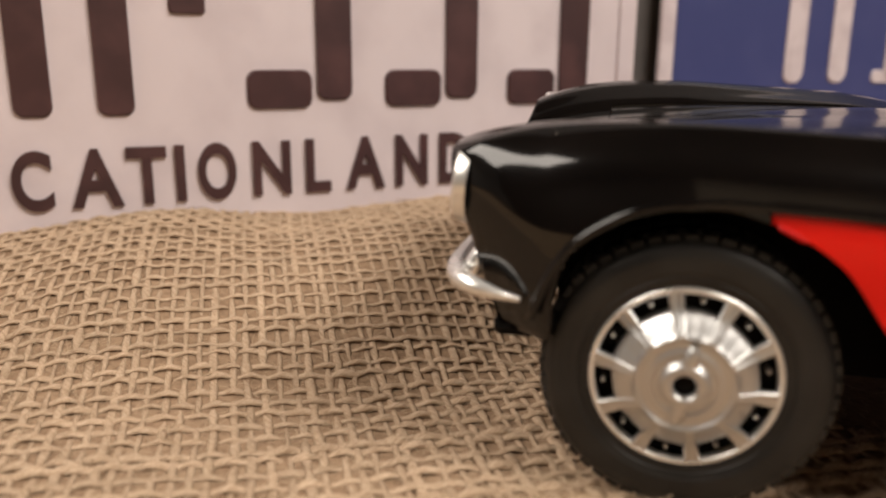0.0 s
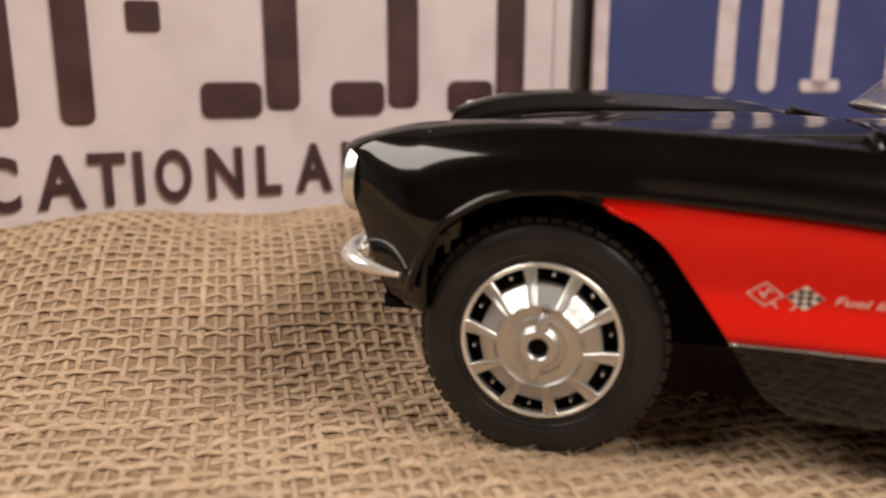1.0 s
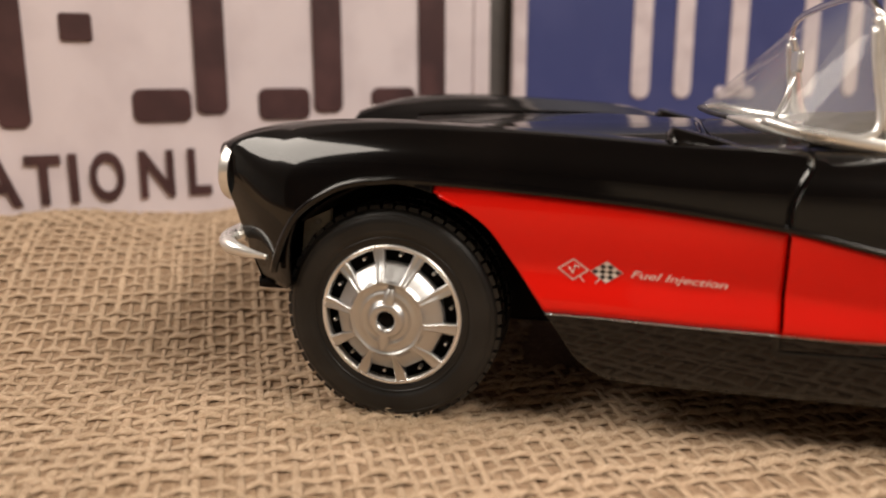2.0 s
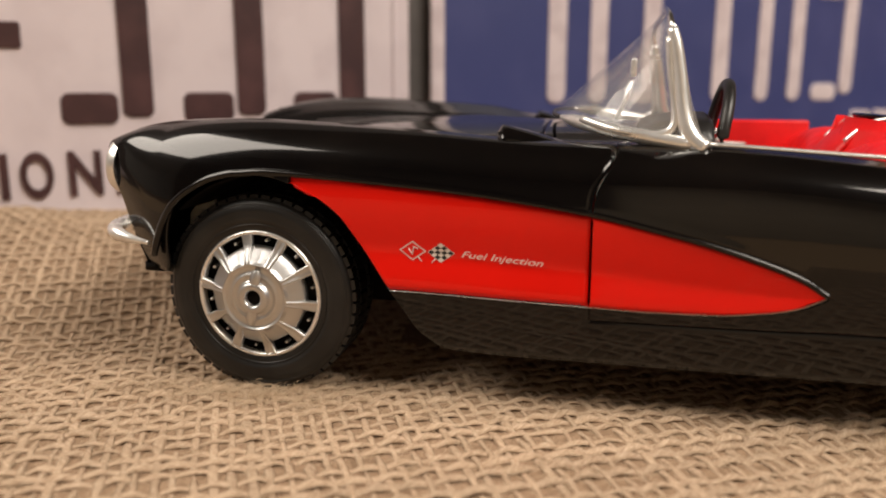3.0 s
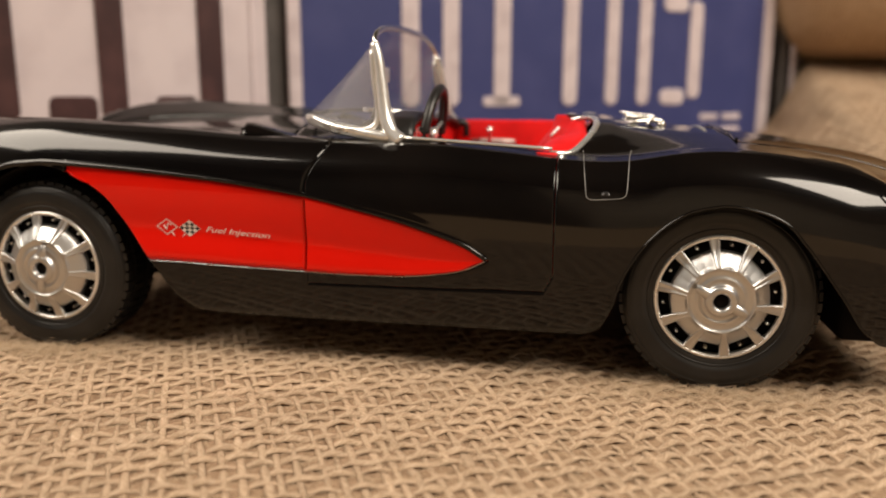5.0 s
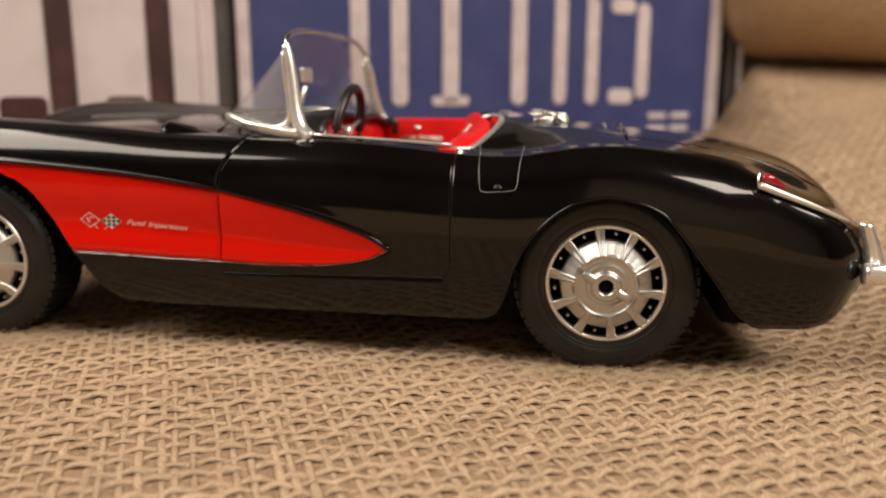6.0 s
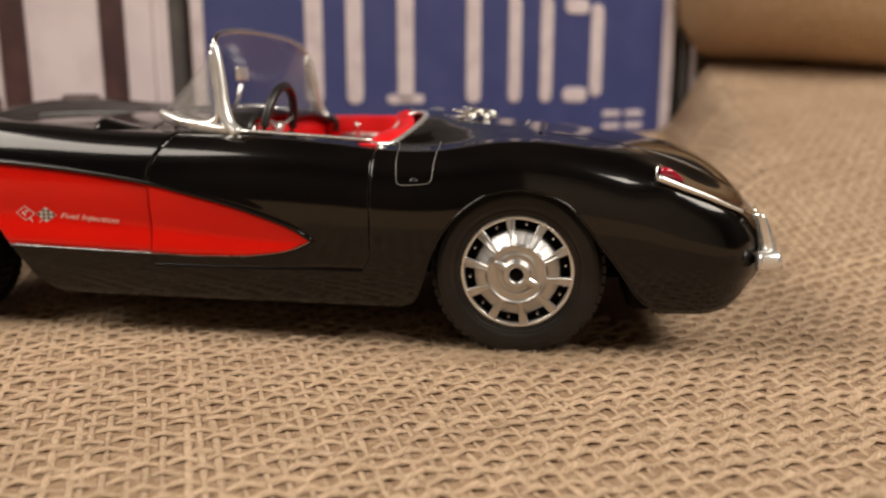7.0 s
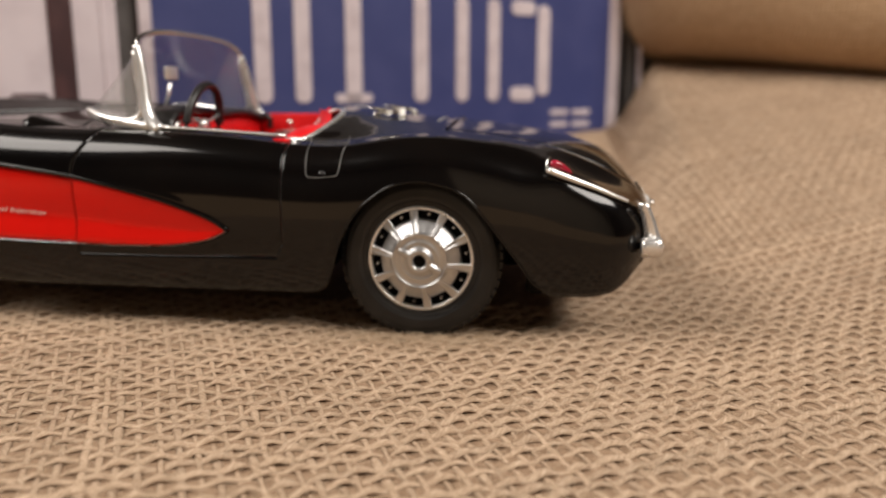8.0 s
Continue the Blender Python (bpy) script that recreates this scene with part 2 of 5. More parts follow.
def eased(xs, ys, width=4.0):
    """A curve through (xs, ys) with its small kinks rounded off over a width."""
    f = curve_at(xs, ys)
    g = np.linspace(xs[0], xs[-1], 4 * int(xs[-1] - xs[0]) + 1)
    k = np.arange(-3 * width, 3 * width + 0.01, 0.5)
    w = np.exp(-0.5 * (k / width) ** 2)
    w /= w.sum()
    a, b = f(xs[0]), f(xs[-1])
    da, db = (f(xs[0] + 1) - a), (b - f(xs[-1] - 1))

    def wide(x):
        return np.where(x < xs[0], a + (x - xs[0]) * da, np.where(x > xs[-1], b + (x - xs[-1]) * db, f(x)))
    v = (wide(g[:, None] + k[None, :]) * w[None, :]).sum(1)
    return lambda x: np.interp(x, g, v)


def smooth01(x):
    x = np.clip(x, 0.0, 1.0)
    return x * x * (3 - 2 * x)


def spline(pts, n):
    """n points along a Catmull-Rom curve through pts."""
    pts = np.array(pts, float)
    p = np.vstack([2 * pts[0] - pts[1], pts, 2 * pts[-1] - pts[-2]])
    out = []
    for u in np.linspace(0, len(pts) - 1, n):
        i = min(int(u), len(pts) - 2)
        t = u - i
        a, b, c, d = p[i], p[i + 1], p[i + 2], p[i + 3]
        out.append(0.5 * (2 * b + (c - a) * t + (2 * a - 5 * b + 4 * c - d) * t * t + (3 * b - a - 3 * c + d) * t ** 3))
    return np.array(out)


# ---- the room: plain walls that close the place ----
WALL = material("dark_wood_wall", (0.040, 0.026, 0.018), 0.6, grain=(0.030, 0.020, 0.014), grain_scale=8, big=(0.048, 0.030, 0.020), big_scale=1.5)
CEIL = material("ceiling_paint", (0.09, 0.072, 0.058), 0.8, grain=(0.08, 0.064, 0.05), grain_scale=10, big=(0.098, 0.078, 0.063), big_scale=2)
PALE_WALL = material("grey_wall_paint", (0.32, 0.31, 0.29), 0.8, grain=(0.28, 0.27, 0.25), grain_scale=8, big=(0.35, 0.335, 0.315), big_scale=1.5)
TAN_REFLECTOR = material("tan_reflector", (0.52, 0.44, 0.34), 0.8, grain=(0.47, 0.395, 0.30), grain_scale=8, big=(0.55, 0.47, 0.365), big_scale=1.5)
WOOD = material("table_wood", (0.13, 0.072, 0.038), 0.5, grain=(0.09, 0.05, 0.026), grain_scale=20)


def slab(name, x0, x1, y0, y1, z0, z1, mat):
    bm = bmesh.new()
    box(bm, x0, x1, y0, y1, z0, z1)
    return tagged(part(name, bm, mat, smooth=False, scale=1.0), kind="structure")


tagged(slab("floor", -1.7, 1.9, -1.7, 1.9, -0.08, -0.03, WOOD), "brown wooden surface under the cloth", "floor")
tagged(slab("wall_north", -1.7, 1.9, 1.9, 2.0, -0.03, 1.6, WALL), "plain dark brown wall", "wall")
tagged(slab("wall_south", -1.7, 0.1, -1.8, -1.7, -0.03, 1.6, WALL), "plain dark brown wall", "wall")
# added, out of view: a tan stretch to reflect in the black door
tagged(slab("wall_south_reflector", 0.1, 1.9, -1.8, -1.7, -0.03, 1.6, TAN_REFLECTOR), "added tan wall stretch that brightens the door's reflection", "wall")
tagged(slab("wall_west", -1.8, -1.7, -1.8, 2.0, -0.03, 1.6, PALE_WALL), "plain grey painted wall", "wall")
tagged(slab("wall_east", 1.9, 2.0, -1.8, 2.0, -0.03, 1.6, WALL), "plain dark brown wall", "wall")
tagged(slab("ceiling", -1.8, 2.0, -1.8, 2.0, 1.6, 1.7, CEIL), "plain tan ceiling", "ceiling")


# ---- burlap: one draped cloth of woven jute yarn ----
FOOT = curve_at([-400, -125, -100, -68, -40, -20, 5, 190], [-22, -20, -12, 3, 24, 55, 100, 110])
TOP = curve_at([-400, -60, 0, 150, 215, 300], [17.6, 17.6, 20, 28, 32, 34])


def lie(x, y):
    """Height of the cloth in millimetres at (x, y) in millimetres."""
    x, y = np.asarray(x, float), np.asarray(y, float)
    h = 1.2 + 0.5 * np.sin(x / 31.0 + 0.4) * np.sin(y / 27.0 + 1.0)
    h = h + TOP(x) * smooth01((y - FOOT(x)) / 92.0)
    h = h + 1.4 * np.exp(-((x + 122) / 16.0) ** 2 - ((y - 72) / 24.0) ** 2) - 1.6 * np.exp(-((x + 94) / 14.0) ** 2 - ((y - 84) / 28.0) ** 2)
    h = h + 0.8 * np.sin(x / 17.0 + y / 40.0 + 1.0) * smooth01((-x - 30) / 40.0)
    # the long rise towards the heap beyond the plates' end
    slope = 0.118 + 0.134 * smooth01((x - 212 - 0.06 * (y - 300)) / 30.0)
    climb = 1.2 + slope * 12.0 * np.log1p(np.exp(np.clip((np.minimum(y, 372) - 62) / 12.0, -30, 30))) - 0.9 * np.maximum(y - 372, 0)
    climb = climb + 1.2 * np.sin(x / 23.0 + y / 61.0) * smooth01((y - 90) / 80.0)
    k = smooth01((x - 150) / 55.0)
    h = h * (1 - k) + climb * k
    return h


# the cloth lies askew to the car, its threads turning slightly along it
_sx = np.arange(-460.0, 701.0, 2.0)
_turn = np.radians(np.interp(_sx, [-160, -90, 110, 200], [29, 27, 26, 31]))
_rise = np.cumsum(np.tan(_turn)) * 2.0
_rise -= np.interp(60.0, _sx, _rise)
_warp_count = np.cumsum(2.0 / np.interp(_sx, [-90, 110, 200], [3.1, 3.3, 3.55]))
WEFT_GAP = 4.25


def crossing(i, j):
    """Where warp yarn i meets weft yarn j (fractions lie between the yarns)."""
    start = np.interp(i, _warp_count, _sx)
    lean = -np.interp(start, [-160, -90, 90, 200], [0.56, 0.51, 0.50, 0.15])
    near = -np.interp(start, [-160, -90, 90, 200], [0.56, 0.51, 0.50, 0.45])
    y = j * WEFT_GAP + 0.0 * i
    for _ in range(7):
        back = 9.0 * np.logaddexp(0.0, y / 9.0)
        x = start + back * lean + (y - back) * near
        y = j * WEFT_GAP + np.interp(x, _sx, _rise)
    return x, y


def yarns(name, x0, x1, y0, y1, height, mat, seed, sides=7):
    """Two crossing sets of spun yarns, over and under one another, laid on a height."""
    rng = np.random.default_rng(seed)
    verts, quads, fibre = [], [], []
    count = 0
    # slow wander of the yarns, shared by neighbours
    ph = rng.uniform(0, math.tau, 6)

    def wander(p, q, k):
        return 0.30 * np.sin(p / 16 + ph[k] + q / 25) + 0.13 * np.sin(p / 6.5 + ph[k + 1] - q / 17) + 0.05 * np.sin(p / 2.4 + ph[k + 2] + q / 1.6)

    n_warp, n_weft = int(_warp_count[-1]), 200
    for way in (0, 1):
        lines = range(-n_weft, n_weft + 1) if way == 0 else range(n_warp)
        m = n_warp * 6 if way == 0 else n_weft * 12
        for j in lines:
            i = np.arange(m + 1)
            a = i / 6.0 if way == 0 else i / 6.0 - n_weft
            thick = rng.uniform(0.52, 0.82) if way else rng.uniform(0.74, 1.06)
            knots = np.arange(0, m + 6, 13)
            b = j + rng.normal(0, 0.11) + wander(a, j, 3 * way) + 0.05 * np.interp(i, knots, rng.normal(0, 1, len(knots)))
            knots = np.arange(0, m + 6, 5)
            swell, lift = np.interp(i, knots, rng.normal(0, 1, len(knots))), np.interp(i, knots, rng.normal(0, 1, len(knots)))
            slub = 1 + 0.35 * np.exp(-((a - rng.uniform(a[0], a[-1])) / 2.6) ** 2)
            x, y = crossing(a, b) if way == 0 else crossing(b, a)
            inside = (x > x0) & (x < x1) & (y > y0) & (y < y1) & ~((x > 18) & (x < 178) & (y > 34) & (y < 320))
            cuts = np.flatnonzero(np.diff(inside.astype(int)))
            bounds = np.r_[0, cuts + 1, len(inside)]
            for k0, k1 in zip(bounds[:-1], bounds[1:]):
                if not inside[k0] or k1 - k0 < 4:
                    continue
                keep = np.arange(k0, k1)
                keep = keep[(i[keep] % 3 == 0) | (y[keep] < 45)]
                if len(keep) < 3:
                    continue
                xx, yy = x[keep], y[keep]
                wave = np.cos(math.pi * (a[keep] + j + way))
                # the cloth lies tighter up the slope
                calm = 1 - 0.45 * smooth01((yy - 50) / 80.0)
                right = smooth01((xx - 40) / 90.0)
                z = height(xx, yy) + ((0.17 - 0.03 * right) * wave - 0.04 - 0.09 * right * calm if way else ((0.27 + 0.09 * right) * wave + 0.05) * calm) + 0.12 * lift[keep]
                w = thick * slub[keep] * (1 + 0.20 * swell[keep]) * (1 + 0.05 * wave) * (1.12 - 0.12 * calm) * (1 - 0.12 * way * right * calm)
                tx, ty = np.gradient(xx), np.gradient(yy)
                run = np.hypot(tx, ty)
                px, py = (-ty / run)[:, None], (tx / run)[:, None]
                ang = np.arange(sides)[None, :] * math.tau / sides
                # two plies twisted into one another
                ply = w[:, None] * (1 + 0.07 * np.cos(2 * ang + 3.6 * a[keep][:, None] + j))
                ring = np.empty((len(xx), sides, 3))
                ring[..., 0] = xx[:, None] + px * ply * np.cos(ang)
                ring[..., 1] = yy[:, None] + py * ply * np.cos(ang)
                ring[..., 2] = z[:, None] + 0.45 * ply * np.sin(ang)
                verts.append(ring.reshape(-1, 3))
                along = np.cumsum(run)[:, None]
                turn = ang + 0.9 * along
                fibre.append(np.stack([along * 0.16 + 7.3 * j + 31.0 * way + 0 * ang, np.cos(turn), np.sin(turn)], -1).reshape(-1, 3))
                r = np.arange(len(xx) - 1)[:, None] * sides
                k = np.arange(sides)[None, :]
                kn = (k + 1) % sides
                quads.append(count + np.stack([r + k, r + sides + k, r + sides + kn, r + kn], -1).reshape(-1, 4))
                count += len(xx) * sides
    return raw_mesh(name, np.vstack(verts) * MM, np.vstack(quads), mat, np.vstack(fibre))


def raw_mesh(name, verts, quads, mat, fibre=None):
    me = bpy.data.meshes.new(name)
    me.vertices.add(len(verts))
    me.vertices.foreach_set("co", verts.astype(np.float32).ravel())
    me.loops.add(quads.size)
    me.loops.foreach_set("vertex_index", quads.astype(np.int32).ravel())
    me.polygons.add(len(quads))
    me.polygons.foreach_set("loop_start", np.arange(0, quads.size, 4, dtype=np.int32))
    me.update(calc_edges=True)
    if fibre is not None:
        me.attributes.new("fibre", "FLOAT_VECTOR", "POINT").data.foreach_set("vector", fibre.astype(np.float32).ravel())
    me.validate()
    me.materials.append(mat)
    me.polygons.foreach_set("use_smooth", [True] * len(me.polygons))
    return me


def sheet(name, x0, x1, y0, y1, step, height, drop, mat):
    xs, ys = np.arange(x0, x1 + step, step), np.arange(y0, y1 + step, step)
    X, Y = np.meshgrid(xs, ys, indexing="ij")
    v = np.stack([X, Y, height(X, Y) - drop], -1).reshape(-1, 3) * MM
    i, j = np.meshgrid(np.arange(len(xs) - 1), np.arange(len(ys) - 1), indexing="ij")
    k = i * len(ys) + j
    return raw_mesh(name, v, np.stack([k, k + len(ys), k + len(ys) + 1, k + 1], -1).reshape(-1, 4), mat)


cloth = new("burlap_cloth", sheet("burlap_cloth", -420, 700, -1500, 560, 9.0, lie, 0.16, JUTE_GAP_SHADE))
# past the woven yarns the same cloth goes on, its weave in the material
cloth.data.materials.append(weave_cloth("outlying_burlap"))
for f in cloth.data.polygons:
    f.material_index = int(not (-0.21 < f.center.x < 0.405 and -0.12 < f.center.y < 0.38))
tagged(cloth, "tan woven burlap cloth draped in soft folds under the model car", "burlap", kind="stuff")
weave = new("weave", yarns("weave", -215, 410, -125, 385, lie, JUTE, 3, 6))
weave.parent = cloth
tagged(weave, "loose plain weave of tan jute yarn", kind="stuff")


def loose_fibres(n, seed):
    """Fine stray hairs along and off the yarns, denser where the tyres press on them."""
    rng = np.random.default_rng(seed)
    near = np.arange(n) % 12 == 0
    wide = np.arange(n) % 3 == 1
    x = np.where(near, rng.choice([0.0, 143.9], n) + rng.normal(0, 14, n), rng.uniform(-150, 260, n))
    y = np.where(near, rng.normal(-1, 4, n), np.where(wide, rng.uniform(-110, 120, n), rng.uniform(-110, 30, n)))
    stray = rng.random(n) < 0.16
    a = np.interp(x, _sx, _turn) + rng.integers(0, 4, n) * math.pi / 2 + rng.normal(0, 0.28, n) + np.where(stray, rng.uniform(0, math.tau, n), 0)
    length = np.where(stray, rng.uniform(3.0, 8.5, n), rng.uniform(1.5, 4.5, n))
    lift = np.where(stray, np.abs(rng.normal(0.25, 0.6, n)), np.abs(rng.normal(0.05, 0.16, n))) + np.where(near, 0.3, 0.0)
    t = np.linspace(0, 1, 5)[None, :]
    ang = a[:, None] + rng.normal(0, 0.45, n)[:, None] * t * 2
    px = x[:, None] + np.cumsum(np.cos(ang), 1) * length[:, None] / 5
    py = y[:, None] + np.cumsum(np.sin(ang), 1) * length[:, None] / 5
    pz = lie(px, py) + 0.70 + lift[:, None] * np.sin(t * math.pi * rng.uniform(0.5, 1.0, n)[:, None])
    r = rng.uniform(0.018, 0.045, n)[:, None, None]
    k = (np.arange(3) * math.tau / 3)[None, None, :]
    ring = np.stack([px[..., None] - np.sin(ang)[..., None] * r * np.cos(k), py[..., None] + np.cos(ang)[..., None] * r * np.cos(k), pz[..., None] + r * np.sin(k)], -1)
    b = np.arange(n)[:, None, None] * 15 + np.arange(4)[None, :, None] * 3
    kk = np.arange(3)[None, None, :]
    quads = np.stack([b + kk, b + 3 + kk, b + 3 + (kk + 1) % 3, b + (kk + 1) % 3], -1).reshape(-1, 4)
    return raw_mesh("loose_fibres", ring.reshape(-1, 3) * MM, quads, FIBRE)


fuzz = new("loose_fibres", loose_fibres(28000, 11))
fuzz.parent = cloth
tagged(fuzz, "fine stray jute fibres", kind="stuff")


# a thick roll of the same cloth lying along the top of the heap
def burlap_roll():
    ax, n, sides = Vector((0.964, -0.268, -0.045)).normalized(), 46, 48
    across = ax.cross(Vector((0, 0, 1))).normalized()
    up = across.cross(ax)
    start = Vector((218, 362, 119))
    bm = bmesh.new()
    rows = []
    for i in range(n):
        u = i / (n - 1)
        d = 300 * u
        r = 43 * min(1.0, (1 - (1 - min(1, d / 34.0)) ** 2.4)) ** 0.5 if d < 34 else 43.0
        r = max(r, 0.5)
        sag = 1.2 * math.sin(d / 31.0) - 2.6 * math.exp(-((d - 165) / 55.0) ** 2)
        rows.append([start + ax * d + (r + 1.2 * math.sin(3 * k * math.tau / sides + d / 40.0) + 0.6 * math.sin(5 * k * math.tau / sides)) * (math.cos(k * math.tau / sides) * across + math.sin(k * math.tau / sides) * up * 0.98) + up * sag
                     for k in range(sides)])
    vs = grid_mesh(bm, rows, False, True)
    bm.faces.new(vs[0])
    bm.faces.new(list(reversed(vs[-1])))
    return tagged(part("burlap_roll", bm, weave_cloth("rolled_burlap")), "thick roll of tan burlap lying on the draped cloth", "burlap roll")


burlap_roll()


# ---- the model car, in millimetres: x towards its tail, y across, z up ----
MID = 47.0
FRONT, REAR = (0.0, 20.3), (143.9, 20.0)
car = new("model_car")
car.matrix_basis = pose(0.08, 0.047, 0.0015)
tagged(car, "glossy black roadster model with red coves and seats, on burlap", "model car")

CREST = eased([-33, -30, -24, -15, -2, 9, 21, 32, 43, 55, 66, 80, 96, 108, 116, 124, 130, 136, 144, 153, 163, 169, 173, 183, 191, 195],
                 [48.9, 50.1, 51.6, 52.5, 52.8, 52.3, 51.7, 51, 50.1, 49.4, 49.2, 49.2, 48.4, 47.2, 46.4, 46.3, 47, 48, 48.4, 47.5, 45.4, 43.8, 42.5, 37.6, 34.2, 32])
SIDE = eased([-33, -31, -28, -23, -15, 0, 40, 100, 150, 170, 180, 186, 190, 193, 195], [5.2, 3.8, 2.2, 0.7, -0.5, -1.2, -1.0, -0.8, -1.3, -0.6, 0.4, 0.9, 2.0, 4.0, 8])
DECK = eased([-33, -25, -10, 20, 50, 60, 78, 112, 124, 148, 161, 176, 186, 193, 195], [44.5, 46.6, 48.8, 50.8, 51.3, 51.4, 51.2, 53.5, 52.4, 49.9, 48.6, 46.3, 42.5, 35.6, 31.8])
VALLEY = eased([-33, -25, -10, 20, 50, 78, 112, 124, 148, 165, 180, 195], [44.0, 45.8, 47.2, 48.2, 48.3, 48.6, 50.6, 50.2, 49.2, 47.5, 43.3, 32.3])
SWING = curve_at([10.2, 11, 13, 16, 20, 24, 28, 32, 35, 37, 40, 44, 47], [0, 1.8, 3.2, 4.6, 6.0, 7.0, 7.6, 7.4, 6.2, 4.8, 2.6, 0.8, 0.4])
LOW = curve_at([-33, -24, -21, -20, -18, -15, -11, -7, -2, 3, 8, 13, 17, 21, 26, 28, 32, 37, 50, 117, 121, 123, 125, 129, 134, 138, 144, 149, 154, 158, 162, 166, 170, 175, 183, 189, 192.5, 195],
               [24.5, 24, 25.2, 28, 33, 37.6, 40.6, 42.5, 43.4, 43.2, 42.0, 39.4, 36.4, 31, 24, 21, 15.2, 12.2, 11.6, 11.2, 12.4, 16, 23, 30.2, 35, 37.2, 38.2, 37.4, 35.4, 31.2, 26, 20.6, 15, 11.8, 11.8, 12.6, 14.6, 18.5])
COVE_UP = curve_at([-2, 3, 8, 25, 40, 50, 62, 70, 80, 89, 95, 98.6], [43.15, 43.5, 43.3, 42.2, 40.9, 39.7, 37.9, 36.2, 33.8, 31, 28.6, 26.2])
COVE_LOW = curve_at([8, 26, 50, 61, 71, 81, 90, 95, 98.6], [23.4, 23.4, 22.7, 22.4, 22.1, 22.2, 23.1, 24.3, 26.2])


def end_shift(X, y, z):
    """Rake and bow of nose and tail, and the sweep of the door's front and the cockpit's rear edge."""
    k = 1 - smooth01((X + 33) / 22.0)
    dx = k * (np.interp(z, [20, 24, 31, 37, 44, 52], [9.5, 8.4, 5.6, 3.6, 0.6, 0.0]) - 1.2 * np.clip(1 - ((MID - y) / 40.0) ** 2, 0, 1))
    k = smooth01((X - 166) / 29.0)
    inner = smooth01((y - 9) / 22.0)
    dx = dx + k * ((1 - inner) * np.interp(z, [10, 12, 15, 18, 20, 23, 28, 34, 42], [-2.4, -2.0, -1.5, -0.8, 0.2, 1.2, 1.2, -0.6, -3.2]) + inner * (-5.0 + 8.0 * smooth01((z - 16) / 14.0)))
    dx = dx + np.exp(-((X - 61.5) / 9.0) ** 2) * 3.6 * smooth01((z - 39) / 10.0) ** 1.5
    dx = dx + np.where(y > 10.2, SWING(y), 0.0) * np.exp(-(np.maximum(0, np.abs(X - 112) - 1.0) / 9.0) ** 2)
    return dx


XS = np.unique(np.round(np.concatenate([
    np.arange(-33, -22, 0.5), np.arange(-22, -13, 0.35), np.arange(-13, 22, 0.8), np.arange(22, 38, 0.5), np.arange(38, 105, 1.4), np.arange(105, 117, 0.5), np.arange(117, 132, 0.4),
    np.arange(132, 156, 0.9), np.arange(156, 176, 0.6), np.arange(176, 195.1, 0.5), [8.0, 61.5, 78.0, 98.6, 112.0, 50.0, -16.0, 148.0]]), 3))
N_LOW, N_RED, N_SIDE, N_TOP = 14, 18, 26, 34
TOP_T = np.linspace(0, 1, N_TOP)


def half_section(X):
    """Rows of one half section: lower side, cove, upper side, and top to the middle line."""
    zc, w = float(CREST(X)), float(SIDE(X))
    f = lambda q: 8 + q * (zc - 8)
    zd, zv = float(DECK(X)), float(VALLEY(X))
    end = (1 - 0.6 * (1 - smooth01((X + 33) / 14.0))) * (1 - 0.5 * smooth01((X - 166) / 12.0))
    ctrl = [(w + 4.6, f(0.0)), (w + 1.5, f(0.22)), (w, f(0.50)), (w + 0.35, f(0.74)), (w + 3.2 * end, f(0.91)), (w + 8.2 * end, f(0.99)), (w + 12.5, zc + 0.1 * 0),
            (w + 18, (zc + zv) / 2), (w + 24, zv), (w + 31, (zv * 0.35 + zd * 0.65)), (38.5, zd), (MID, zd + 0.25)]
    arch = float(smooth01((X - 142) / 22.0))
    for n, rise in ((6, 0.30), (7, 0.55), (8, 0.76), (9, 0.92)):
        y, z = ctrl[n]
        ctrl[n] = (y, z + arch * (zc + rise * (zd - zc) - z))
    c = spline(ctrl, 221)
    crest_i = 110
    side, top = c[:crest_i + 1], c[crest_i:]
    zs = np.maximum.accumulate(side[:, 1] + np.arange(len(side)) * 1e-6)
    ys = side[:, 0]
    at = lambda z: np.interp(z, zs, ys)
    low = float(LOW(X))
    has = 8.0 <= X <= 98.6
    if has:
        up, lo = float(COVE_UP(X)), max(float(COVE_LOW(X)), low)
        up = max(up, lo + 0.02)
    else:
        lo = up = max(low, float(np.interp(X, [-33, 8, 98.6, 120, 195], [36, 43.6, 26.2, 26, 26])))
    full = up - float(COVE_LOW(X)) if has else 1.0
    deep = min(1.5, 0.09 * full) if has else 0.0
    za = np.interp(np.linspace(0, 1, N_LOW), [0, 0.5, 1], [low, min(max(low, 19.6), lo), lo])
    ya = at(za)
    zb = np.linspace(lo, up, N_RED)
    # the cove's floor dips in above its lower edge and leans out again towards the molding
    share = (zb - up + full) / max(0.01, full)
    yb = at(zb) + deep * (smooth01(share / 0.42) - 0.65 * np.clip((share - 0.42) / 0.58, 0, 1)) if has else at(zb)
    zt = side[-1, 1]
    zcr = up + (zt - up) * np.linspace(0, 1, N_SIDE) ** 1.0
    ycr = at(zcr)
    ycr[0] = yb[-1]
    if has:
        ycr[1:3] -= np.array([0.25, 0.2]) * min(1, 0.4 * deep)
    yt = np.interp(TOP_T, np.linspace(0, 1, len(top)), top[:, 0])
    ztp = np.interp(TOP_T, np.linspace(0, 1, len(top)), top[:, 1])
    return [np.stack([ya, za], -1), np.stack([yb, zb], -1), np.stack([ycr, zcr], -1), np.stack([yt, ztp], -1)]


